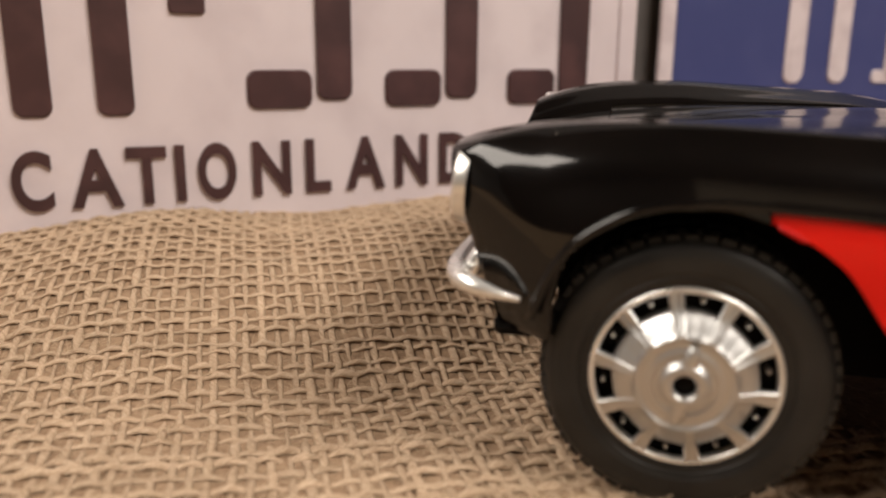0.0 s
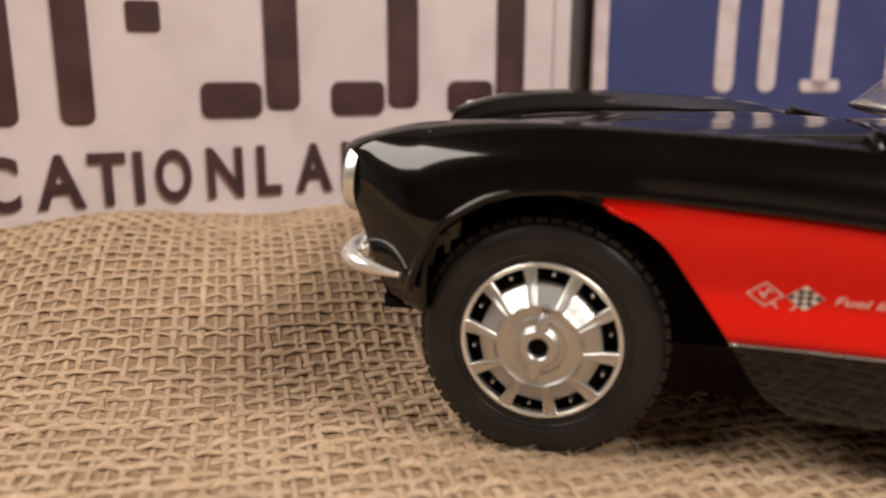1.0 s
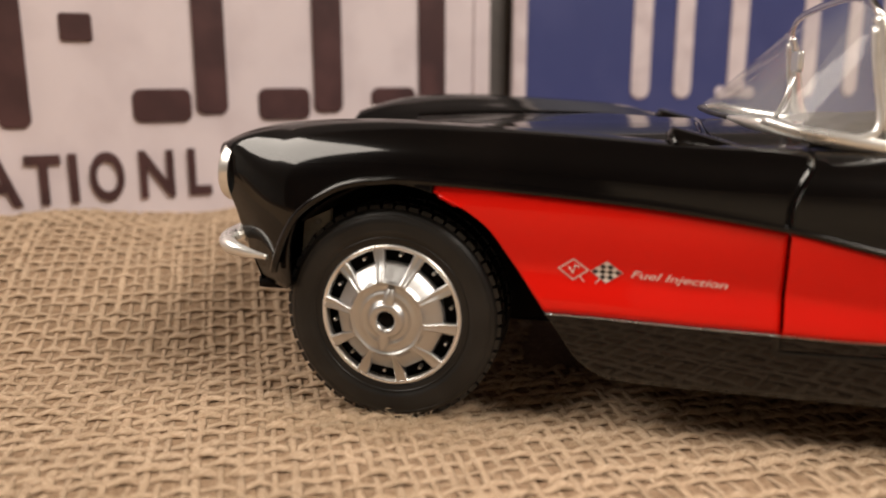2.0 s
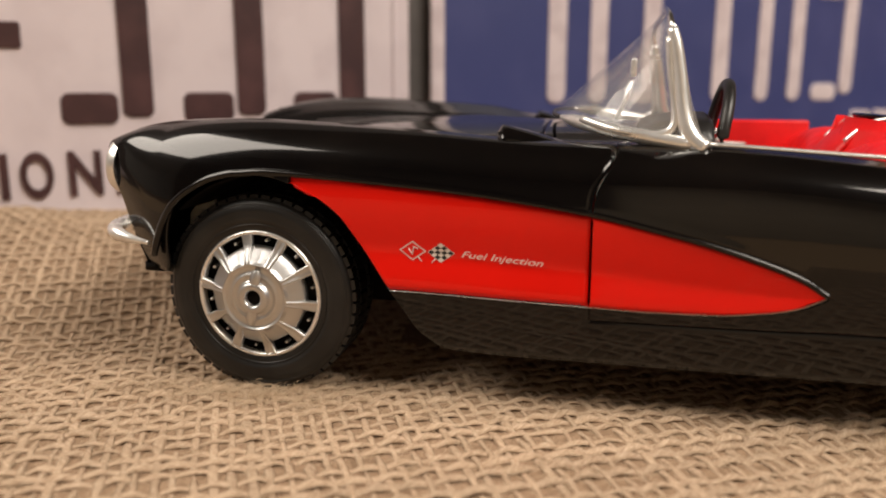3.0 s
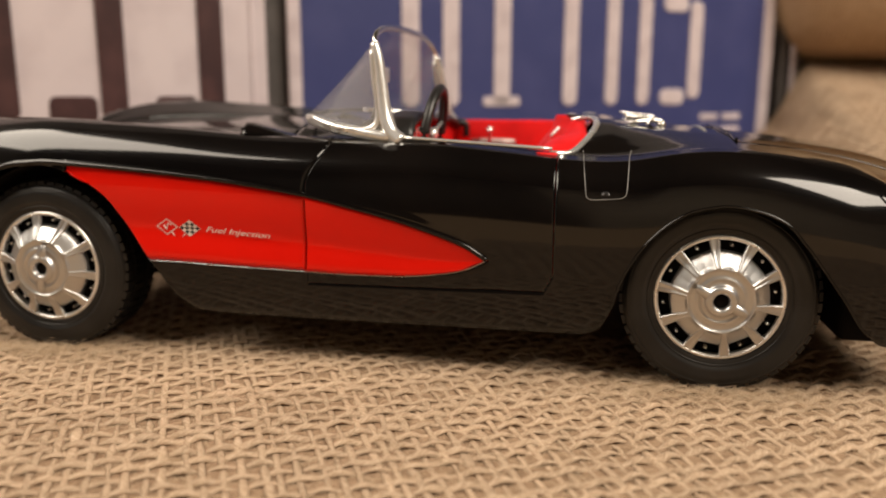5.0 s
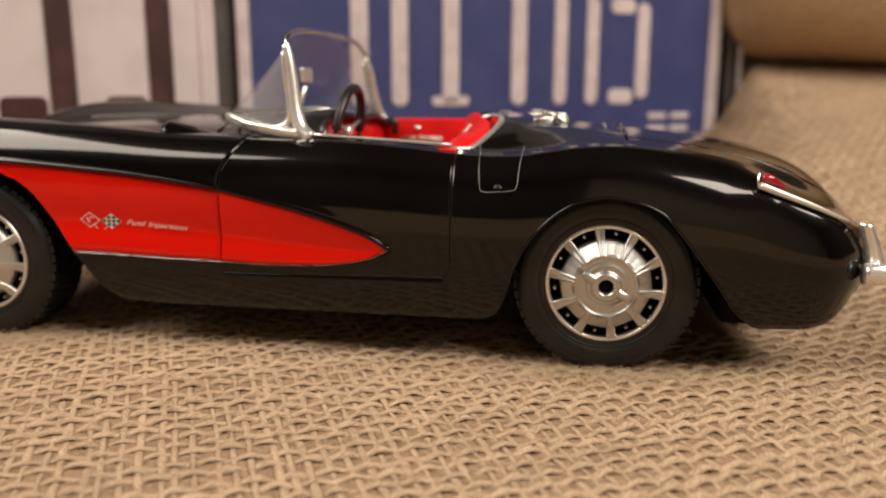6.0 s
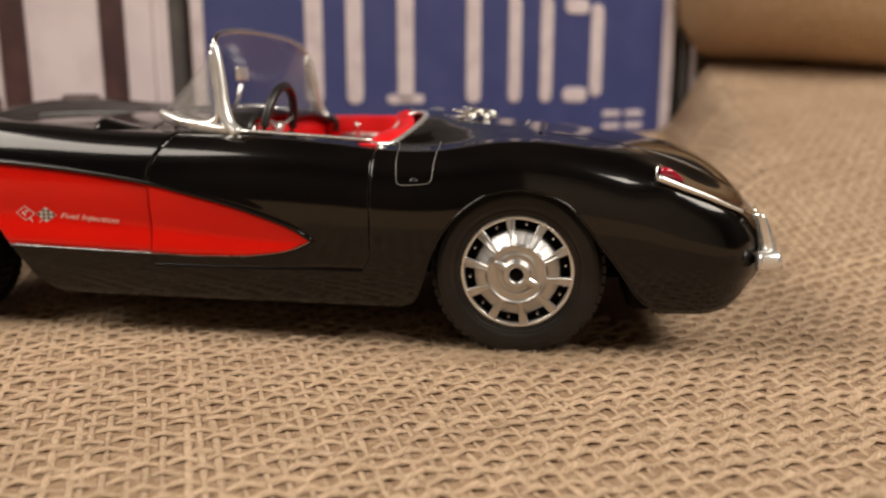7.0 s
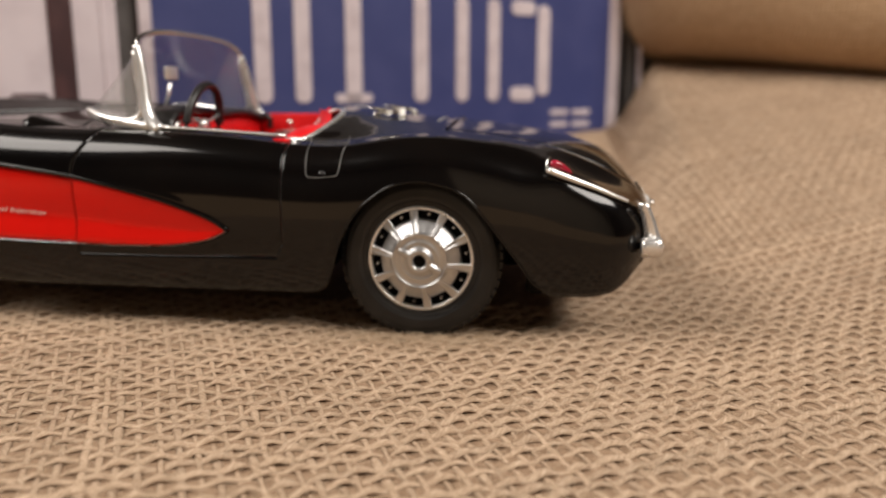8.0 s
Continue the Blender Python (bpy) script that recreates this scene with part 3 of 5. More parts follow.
def far_lift(x, y, z):
    """The far front fender stands a little prouder than the near one."""
    ends = 1 - smooth01((x - 30) / 25.0)
    return 2.5 * float(ends) * float(smooth01((y - np.interp(x, [0, 30], [60, 42])) / np.interp(x, [0, 30], [18, 34]))) * float(smooth01((z - 30) / 12.0))


def far_back(x, y):
    """The far side of the nose lies a little further back."""
    return 3.4 * float(1 - smooth01((x + 33) / 40.0)) * float(smooth01((y - 56) / 22.0))


def shrink(bm, d):
    """Draw a panel's rim back by d, which leaves a gap to its neighbours."""
    move = {}
    for v in bm.verts:
        if v.is_boundary:
            dirs = [(e.other_vert(v).co - v.co).normalized() for e in v.link_edges if not e.is_boundary]
            if dirs:
                move[v] = sum(dirs, Vector()) * (d / len(dirs))
    for v, q in move.items():
        v.co += q


def build_shell():
    """The bodywork as panels: each is one bmesh over the same smooth skin, both sides."""
    panels = {k: bmesh.new() for k in ("body", "door_near", "door_far", "cove_near", "cove_far", "cove_door_near", "cove_door_far", "hood", "trunk_lid", "nose", "tail")}
    secs = [half_section(X) for X in XS]
    for mirror in (False, True):
        tail = "_far" if mirror else "_near"
        for band in range(4):
            cache = {}

            def vert(name, i, j):
                key = (name, i, j)
                if key not in cache:
                    y, z = secs[i][band][j]
                    x = XS[i] + float(end_shift(XS[i], y, z))
                    yy = 2 * MID - y if mirror else y
                    cache[key] = panels[name].verts.new((x + far_back(x, yy), yy, z + far_lift(x, yy, z)))
                return cache[key]

            m = len(secs[0][band])
            for i in range(len(XS) - 1):
                xa, xb = XS[i], XS[i + 1]
                xm = (xa + xb) / 2
                for j in range(m - 1):
                    q = [secs[i][band][j], secs[i + 1][band][j], secs[i + 1][band][j + 1], secs[i][band][j + 1]]
                    h0, h1 = np.hypot(*(q[3] - q[0])), np.hypot(*(q[2] - q[1]))
                    if h0 < 0.004 and h1 < 0.004:
                        continue
                    ym = (q[0][0] + q[2][0]) / 2
                    zm = (q[0][1] + q[2][1]) / 2
                    in_door = 61.5 <= xm <= 112.0 and not (xm > 107.5 and zm < 24.1 and math.hypot(xm - 107.5, zm - 24.1) > 4.5)
                    name = "body"
                    if band == 0:
                        name = "door" + tail if in_door and j >= N_LOW // 2 else "body"
                    elif band == 1:
                        name = ("cove_door" if in_door else "cove") + tail if 8.0 <= xm <= 98.6 else ("door" + tail if in_door else "body")
                    elif band == 2:
                        name = "door" + tail if in_door else "body"
                    else:
                        t = (TOP_T[j] + TOP_T[j + 1]) / 2
                        if 78.0 <= xm <= 112.0:
                            if j >= 2:
                                continue
                            name = "door" + tail
                        elif 61.5 <= xm <= 78 and j < 2:
                            name = "door" + tail
                        elif -16.0 <= xm <= 50.0 and j >= 12:
                            name = "hood"
                        elif xm >= 148.0 and xm < 193 and j >= 11:
                            name = "trunk_lid"
                    try:
                        panels[name].faces.new([vert(name, i, j), vert(name, i + 1, j), vert(name, i + 1, j + 1), vert(name, i, j + 1)])
                    except ValueError:
                        pass
    # nose and tail are closed by their own end sections
    for e in (0, -1):
        pts = [tuple(q) for band in secs[e] for q in band]
        ring = pts + [(2 * MID - y, z) for y, z in pts[::-1]]
        floor_z = min(z for _, z in pts)
        rows = []
        for y, z in ring:
            yn = min(y, 2 * MID - y)
            rows.append([(XS[e] + float(end_shift(XS[e], yn, q)) + far_back(XS[e] + float(end_shift(XS[e], yn, q)), y), y, q + far_lift(XS[e], y, q)) for q in np.linspace(floor_z, z, 12)])
        grid_mesh(panels["nose" if e == 0 else "tail"], rows)
    for k, bm in panels.items():
        bmesh.ops.remove_doubles(bm, verts=bm.verts, dist=0.003)
        bmesh.ops.recalc_face_normals(bm, faces=bm.faces)
        if k not in ("body", "nose", "tail"):
            shrink(bm, 0.21)
    return panels


def skin(ob, thick=0.7):
    """Sheet thickness, inwards."""
    mod = ob.modifiers.new("thickness", "SOLIDIFY")
    mod.thickness, mod.offset = thick * MM, -1.0
    return ob


P = build_shell()
skin(part("body", P["body"], BLACK, car, "glossy black enamel bodywork"))
for tail in ("_near", "_far"):
    door = skin(part("door", P["door" + tail], BLACK, car, "glossy black door with a red cove"))
    skin(part("cove_panel", P["cove_door" + tail], RED, door, "red enamel cove inset"), 0.5)
    skin(part("cove_panel", P["cove" + tail], RED, car, "red enamel cove inset behind the front wheel"), 0.5)
skin(part("hood", P["hood"], BLACK, car, "glossy black hood with twin ridges"))
skin(part("trunk_lid", P["trunk_lid"], BLACK, car))
part("nose_panel", P["nose"], BLACK, car)
part("tail_panel", P["tail"], BLACK, car)


SKIN = {}


def skin_y(x, z):
    """The y of the near body side at (x, z), from its own section; inside the cove, of its floor."""
    key = round(float(x), 2)
    if key not in SKIN:
        SKIN[key] = np.vstack(half_section(key)[:3])
    q = SKIN[key]
    return float(np.interp(z, q[:, 1], q[:, 0]))


def both(name, pts, r, mat, label="", sides=8, flat=1.0, parent=car):
    """A bar along pts on the near side, and its mirror image on the far side, each a part."""
    for far in (False, True):
        bm = bmesh.new()
        tube(bm, [(p[0], 2 * MID - p[1] if far else p[1], p[2]) for p in pts], r, sides, flat=flat)
        part(name, bm, mat, parent, label)


# lip over the front wheel, running on as the cove's upper molding to the spear
xs = np.concatenate([np.arange(-20.2, -2, 0.6), np.arange(-2, 98.6, 1.5), [98.9]])
lip = [(x, skin_y(x, z + 1.0) - 0.2, z) for x, z in ((x, float(LOW(x)) + 0.1 if x < -2 else float(COVE_UP(min(x, 98.6))) + 0.35) for x in xs)]
both("cove_molding", lip, [0.52 + 0.16 * float(1 - smooth01((x - 2) / 20)) for x in xs], BLACK, "rounded glossy black molding along the cove")
xs = np.concatenate([np.arange(26.5, 98, 1.5), [98.8]])
both("cove_trim", [(x, skin_y(x, float(COVE_LOW(x))) - 0.05, float(COVE_LOW(x)) - 0.06) for x in xs], 0.075, SATIN, "thin bright trim under the cove", 6)
xs = np.concatenate([np.arange(123.4, 134, 0.6), np.arange(134, 156, 1.2), np.arange(156, 172, 0.8)])
both("arch_lip", [(x, skin_y(x, float(LOW(x))) - 0.02, float(LOW(x)) + 0.15) for x in xs], 0.28, BLACK, "rolled rear wheel arch lip")


# underside and wheel wells; the last two boxes are added to block lit cloth beyond
for x0, x1, y0, y1, z0, z1 in ((30, 120, 7, 87, 14, 18), (-19, 32, 24, 70, 14, 42), (118, 186, 24, 70, 14, 42), (168, 187, 9, 85, 10.5, 22), (-26, -19.5, 5, 89, 23.2, 24.6)):
    bm = bmesh.new()
    box(bm, x0, x1, y0, y1, z0, z1, 1.5)
    part("floor_pan", bm, DARK, car, "matt black underside")
# added dark panel that keeps lit cloth from showing through the front arch
bm = bmesh.new()
box(bm, -25.4, -24.6, 9, 85, 26.5, 42.0, 0.3)
part("blocking_panel", bm, DARK, car)
for x0, x1 in ((-24, 31), (119, 172)):
    for y0, y1 in ((3.2, 26), (68, 90.8)):
        bm = bmesh.new()
        xc = (x0 + x1) / 2
        rows = [[(xc + (x1 - x0) / 2 * math.cos(a), y, 18 + 26.0 * math.sin(a) * (0.985 if x0 < 0 else 0.80)) for y in (y0, (y0 + y1) / 2, y1)] for a in np.linspace(0.0, math.pi - (0.78 if x0 < 0 else 0.0), 30)]
        grid_mesh(bm, rows)
        skin(part("wheel_well", bm, DARK, car), 0.4)


# ---- wheels ----
def build_wheel():
    """One wheel, its face towards -y, about its own axle; the drum is the part that carries the rest."""
    bm = bmesh.new()
    lathe(bm, [(0.01, 4.2), (11.4, 4.2), (11.4, 15), (0.01, 15)], steps=40)
    drum = part("wheel", bm, DARK)
    bm = bmesh.new()
    prof = [(12.0, 3.2), (12.2, 2.2), (12.7, 1.75), (13.2, 1.9), (14.0, 1.45), (14.4, 1.25), (14.8, 1.4), (15.6, 1.3), (16.6, 1.55), (17.3, 2.0), (17.8, 2.5), (18.1, 3.2), (18.22, 4.4),
            (18.25, 5.0), (18.0, 5.2), (18.0, 5.6), (18.3, 5.8), (18.35, 8.0), (18.05, 8.1), (18.05, 8.5), (18.35, 8.6), (18.35, 10.8), (18.05, 10.9), (18.05, 11.3), (18.3, 11.4), (18.2, 13.8), (17.4, 15.2), (15, 15.8), (11.5, 15.0)]
    lathe(bm, [(min(12 + (r - 12) * 1.085, 18.42 if 2.6 < h < 14.2 else 19.0), h) for r, h in prof], steps=120)
    tyre = part("tyre", bm, RUBBER, drum, "black treaded rubber tyre")
    for r in (13.55, 17.35):
        bm = bmesh.new()
        h = 1.62 if r < 15 else 1.72
        lathe(bm, [(r - 0.16, h + 0.25), (r - 0.08, h - 0.06), (r + 0.08, h - 0.04), (r + 0.2, h + 0.4)], steps=90)
        part("sidewall_ridge", bm, RUBBER, tyre)
    # tread blocks round both shoulders
    for edge, h0, h1 in ((0, 2.2, 5.2), (1, 5.9, 10.4), (1, 11.2, 13.9)):
        bm = bmesh.new()
        for k in range(52):
            a = (k + 0.5 * edge) * math.tau / 52
            c, s = math.cos(a), math.sin(a)
            vs = []
            for r in (17.2, 18.98):
                for h in (h0 + (0.55 if r > 18 and not edge else 0), h1 - (0.35 if r > 18 and edge else 0)):
                    for d in (-0.86, 0.86):
                        vs.append(bm.verts.new((r * c - d * s, h, r * s + d * c)))
            for q in ((0, 1, 3, 2), (4, 6, 7, 5), (0, 4, 5, 1), (2, 3, 7, 6), (0, 2, 6, 4), (1, 5, 7, 3)):
                bm.faces.new([vs[n] for n in q])
        part("tread", bm, RUBBER, tyre, smooth=False)
    # raised bars where the maker's lettering stands
    for a0, n in ((78, 6), (258, 5)):
        bm = bmesh.new()
        for k in range(n):
            a = radians(a0 + 9.0 * (k - n / 2 + 0.5))
            c, s = math.cos(a), math.sin(a)
            vs = []
            for h in (1.36, 1.8):
                for r, d in ((14.75, -0.75), (14.75, 0.75), (16.35, 0.75), (16.35, -0.75)):
                    vs.append(bm.verts.new((r * c - d * s, h + (r - 14.7) * 0.12, r * s + d * c)))
            for q in ((0, 1, 2, 3), (7, 6, 5, 4), (0, 4, 5, 1), (1, 5, 6, 2), (2, 6, 7, 3), (3, 7, 4, 0)):
                bm.faces.new([vs[n] for n in q])
        bmesh.ops.bevel(bm, geom=bm.edges[:], offset=0.12, segments=1, affect="EDGES")
        part("raised_lettering", bm, RUBBER, tyre, "raised lettering on the sidewall", smooth=False)
    # bright outer ring
    bm = bmesh.new()
    lathe(bm, [(11.5, 3.4), (11.45, 2.3), (11.6, 1.8), (11.95, 1.6), (12.3, 1.8), (12.5, 2.4), (12.4, 3.4)], steps=80)
    part("rim", bm, SATIN, drum, "bright wheel rim ring")
    # ten spokes between the slots
    for k in range(10):
        a = k * math.tau / 10 + math.pi / 2 - 0.03
        c, s = math.cos(a), math.sin(a)
        bm = bmesh.new()
        rows = []
        for r, h, wd in ((6.5, -0.46, 0.46), (7.4, 0.02, 0.58), (8.4, 0.58, 0.72), (9.1, 1.0, 0.82), (9.9, 1.35, 0.90), (10.8, 1.55, 0.96), (11.75, 1.8, 1.04)):
            rows.append([(r * c - d * s, h + dh, r * s + d * c) for d, dh in ((-wd, 1.0), (-wd, 0.0), (-wd * 0.72, -0.2), (-wd * 0.4, -0.02), (wd * 0.4, -0.02), (wd * 0.72, -0.2), (wd, 0.0), (wd, 1.0))])
        grid_mesh(bm, rows)
        part("spoke", bm, HUB, drum)
        # stud seen in the slot
        a2 = a + math.tau / 20
        bm = bmesh.new()
        lathe(bm, [(0.01, 2.6), (0.26, 2.65), (0.32, 2.9), (0.32, 4.4)], (10.5 * math.cos(a2), 0, 10.5 * math.sin(a2)), steps=10)
        part("stud", bm, SATIN, drum)
    # fluted dome, dished centre, hub nut
    bm = bmesh.new()
    rows = []
    for k in range(240):
        a = k * math.tau / 240 + math.pi / 2 - 0.03
        ph = (k % 24) / 24
        d = min(ph, 1 - ph)
        groove = -0.26 * math.exp(-((d - 0.085) / 0.022) ** 2) + 0.5 * (d - 0.25) ** 2 * (d > 0.12)
        row = []
        for r, h in ((9.6, 3.6), (9.55, 2.2), (9.4, 1.9), (8.3, 1.12), (7.4, 0.54), (6.6, 0.06), (6.35, -0.05), (6.1, 0.0), (5.95, 0.22), (5.6, 0.30), (5.2, 0.27), (4.75, 0.22), (4.55, 0.04), (4.3, 0.0), (4.1, 0.06), (3.95, 0.22), (3.5, 0.2), (3.2, 0.1), (3.1, -0.06), (2.95, -0.45), (2.65, -0.72), (2.2, -0.78), (1.75, -0.7), (1.5, -0.4), (1.45, 1.6), (0.02, 1.6)):
            g = groove if 6.4 < r < 9.5 else 0.0
            # ten flat facets between the spokes
            flat_r = r * (1 - (1 - math.cos(math.pi / 10) / math.cos((ph - 0.5) * math.tau / 10)) * float(smooth01((r - 6.3) / 0.4) * smooth01((9.75 - r) / 0.3)))
            row.append((flat_r * math.cos(a), h - 0.5 + g, flat_r * math.sin(a)))
        rows.append(row)
    grid_mesh(bm, rows, True, False)
    cap = part("hubcap", bm, HUB, drum, "chrome fluted hubcap with a dished centre")
    bm = bmesh.new()
    lathe(bm, [(0.02, -0.2), (1.4, -0.2), (1.42, 0.4), (0.02, 0.4)], steps=24)
    part("hub_hole", bm, DARK, cap, "dark axle hole")
    for turn in (0, math.pi):
        bm = bmesh.new()
        rows = []
        for r, wd, h in ((2.2, 0.95, -1.1), (3.4, 0.95, -1.15), (4.6, 0.85, -1.0), (5.4, 0.55, -0.7)):
            rows.append([(r, h + dh, d) for d, dh in ((-wd, 0.7), (-wd, 0.1), (0, -0.08), (wd, 0.1), (wd, 0.7))])
        grid_mesh(bm, rows)
        bmesh.ops.rotate(bm, verts=bm.verts, cent=(0, 0, 0), matrix=Matrix.Rotation(turn + 0.66, 3, "Y"))
        part("knock_off_ear", bm, HUB, cap)
    return drum


first = build_wheel()
WHEELS = [(FRONT[0], 0.4, FRONT[1], 0, -119), (REAR[0], 0.4, REAR[1], 0, -10), (FRONT[0], 2 * MID - 0.4, FRONT[1], 180, 40), (REAR[0], 2 * MID - 0.4, REAR[1], 180, 10)]
for n, (x, y, z, rz, spin) in enumerate(WHEELS):
    m = pose(x * MM, y * MM, z * MM, 0, 0, rz) @ pose(0, 0, 0, 0, spin, 0)
    w = first if n == len(WHEELS) - 1 else copy_thing(first, m)
    w.matrix_basis = m
    w.parent = car
    w.matrix_parent_inverse = car.matrix_basis.inverted()
    tagged(w, "black tyre on a chrome slotted wheel", group="wheels of the model car")


# ---- trim and fittings of the car ----
def mirrored(pts, far):
    return [(p[0], 2 * MID - p[1] if far else p[1], p[2]) for p in pts]


# headlamps, bumpers
for far in (False, True):
    yc = 2 * MID - 9.8 if far else 9.8
    bm = bmesh.new()
    lathe(bm, [(4.6, 0.5), (4.7, 0.0), (5.0, -0.35), (5.35, -0.35), (5.6, 0.1), (5.7, 1.6)], (0, 0, 0), "x", 40)
    bmesh.ops.rotate(bm, verts=bm.verts, cent=(0, 0, 0), matrix=Matrix.Rotation(0.08, 3, "Y"))
    bmesh.ops.translate(bm, verts=bm.verts, vec=(-29.0, 81.5, 47.0) if far else (-31.6, yc, 43.6))
    lamp = part("headlamp", bm, SATIN, car, "round headlamp in a chrome bezel")
    bm = bmesh.new()
    lathe(bm, [(0.02, -0.5), (2.2, -0.35), (3.8, 0.1), (4.65, 0.5)], (0, 0, 0), "x", 32)
    bmesh.ops.rotate(bm, verts=bm.verts, cent=(0, 0, 0), matrix=Matrix.Rotation(0.08, 3, "Y"))
    bmesh.ops.translate(bm, verts=bm.verts, vec=(-29.0, 81.5, 47.0) if far else (-31.6, yc, 43.6))
    part("headlamp_lens", bm, clear("lamp_glass", (0.8, 0.8, 0.78), 0.5), lamp)
    bm = bmesh.new()
    pts = spline(mirrored([(-21.6, 1.0, 29.6), (-25.0, 0.8, 30.3), (-28.6, 1.8, 31.0), (-31.2, 5.0, 31.6), (-32.2, 12, 31.8), (-32.6, 26, 31.8)], far), 28)
    tube(bm, pts, [0.45 + 0.9 * float(smooth01(k / 12.0)) * (1 - 0.3 * float(smooth01((k - 20) / 8.0))) for k in range(28)], 14, flat=1.0)
    part("front_bumper", bm, SATIN, car, "chrome wrap-around corner bumper")
    bm = bmesh.new()
    tube(bm, spline(mirrored([(-29.6, 7.6, 31.0), (-29.0, 7.6, 32.6), (-28.3, 7.8, 34.0), (-27.6, 8.2, 35.0)], far), 12), [1.3, 1.35, 1.4, 1.4, 1.4, 1.35, 1.3, 1.25, 1.15, 1.0, 0.8, 0.5], 12)
    part("bumper_guard", bm, SATIN, car, "short upright chrome bumper guard")
    bm = bmesh.new()
    y0 = 2 * MID - 17.2 if far else 16.0
    plate_outline = [(-21.6, 27.6), (-20.4, 27.4), (-20.0, 30.2), (-18.6, 31.4), (-18.2, 29.8), (-17.4, 30.0), (-17.2, 32.0), (-15.8, 32.8), (-15.4, 37.6), (-18.6, 36.0), (-21.0, 33.0)]
    front, rear = [bm.verts.new((x, y0, z)) for x, z in plate_outline], [bm.verts.new((x, y0 + 1.2, z)) for x, z in plate_outline]
    bm.faces.new(front)
    bm.faces.new(rear[::-1])
    for k in range(len(front)):
        bm.faces.new([front[k], rear[k], rear[(k + 1) % len(front)], front[(k + 1) % len(front)]])
    bracket = part("hinge_bracket", bm, LIT_CAST, car, "grey cast metal hood hinge bracket", smooth=False)
    bm = bmesh.new()
    lathe(bm, [(0.02, -0.5), (0.5, -0.4), (0.6, 0.2)], (-18.0, y0, 33.4), "y", 12)
    part("bolt", bm, SATIN, bracket)

# tail: lamp in its bezel, bright strip down the fin, guard and bumper end
for far in (False, True):
    bm = bmesh.new()
    pts = spline(mirrored([(172.6, 1.5, 41.1), (177, 1.9, 39.4), (183, 3.2, 37.1), (187.2, 4.4, 35.3), (190.6, 5.6, 33.9)], far), 24)
    tube(bm, pts, [0.86 - 0.46 * (k / 23) ** 1.3 for k in range(24)], 10, flat=0.9)
    strip = part("fin_strip", bm, SATIN, car, "tapered chrome strip running down from the tail lamp")
    bm = bmesh.new()
    pts = spline(mirrored([(173.0, 2.6, 42.2), (174.4, 2.7, 42.2), (176, 3.0, 41.4), (177.8, 3.4, 40.3)], far), 12)
    tube(bm, pts, [0.7, 0.95, 1.0, 1.0, 1.0, 0.95, 0.9, 0.8, 0.7, 0.6, 0.45, 0.25], 14)
    part("tail_lamp", bm, LENS_RED, car, "small red tail lamp lens")
    bm = bmesh.new()
    tube(bm, spline(mirrored([(172.3, 1.2, 40.6), (172.2, 1.6, 42.0), (172.3, 2.3, 43.2), (172.9, 3.4, 43.7)], far), 12), 0.26, 8)
    part("tail_lamp_bezel", bm, CHROME, car)
    # a thin blade that leans away from the body's end
    bm = bmesh.new()
    rows = []
    for u in np.linspace(0, 1, 12):
        z = 33.4 - 8.4 * u
        x0, x1 = 193.0 + 1.9 * math.sin(u * math.pi / 2), 195.3 + 3.3 * u ** 0.8
        rows.append(mirrored([(x0, 6.6, z), ((x0 + x1) / 2, 5.7, z), (x1, 6.0, z - 0.2), (x1, 7.2, z - 0.2), (x0, 7.6, z)], far))
    vs = grid_mesh(bm, rows, False, True)
    bm.faces.new(vs[0])
    bm.faces.new(list(reversed(vs[-1])))
    part("rear_bumper_guard", bm, SATIN, car, "thin upright chrome blade behind the tail")
    bm = bmesh.new()
    lathe(bm, [(0.02, 193.9), (2.2, 193.9), (2.3, 194.6), (2.3, 197.6), (2.1, 198.3), (1.2, 198.6), (0.5, 198.8), (0.02, 199.3)], (0, 0, 0), "x", 28)
    for v in bm.verts:
        v.co.z = 23.5 + v.co.z * 0.98 + 0.05 * (v.co.x - 192)
        v.co.y = (2 * MID - 4.2 if far else 4.2) + v.co.y * 0.9
    part("rear_bumper", bm, SATIN, car, "stubby chrome rear bumper end with a pointed tip")

# overriders at the middle of the tail: a dark barrel with a bright cap, over a chrome cone
for yc in (35.0, 59.0):
    bm = bmesh.new()
    lathe(bm, [(0.02, 195.6), (1.5, 195.6), (2.1, 196.6), (2.2, 198.6), (1.6, 199.4), (0.02, 199.6)], (0, yc, 29.6), "x", 24)
    over = part("overrider", bm, GREY_METAL, car, "small dark metal overrider at the tail")
    bm = bmesh.new()
    lathe(bm, [(0.02, 199.2), (0.75, 199.4), (0.8, 200.6), (0.02, 201.0)], (0, yc, 29.6), "x", 14)
    part("cap", bm, CHROME, over, "bright chrome cap")
    bm = bmesh.new()
    lathe(bm, [(0.02, 196.0), (1.5, 196.0), (1.4, 198.6), (0.7, 200.8), (0.02, 201.6)], (0, yc, 25.2), "x", 18)
    part("bumper_tip", bm, CHROME, over, "pointed chrome tip")

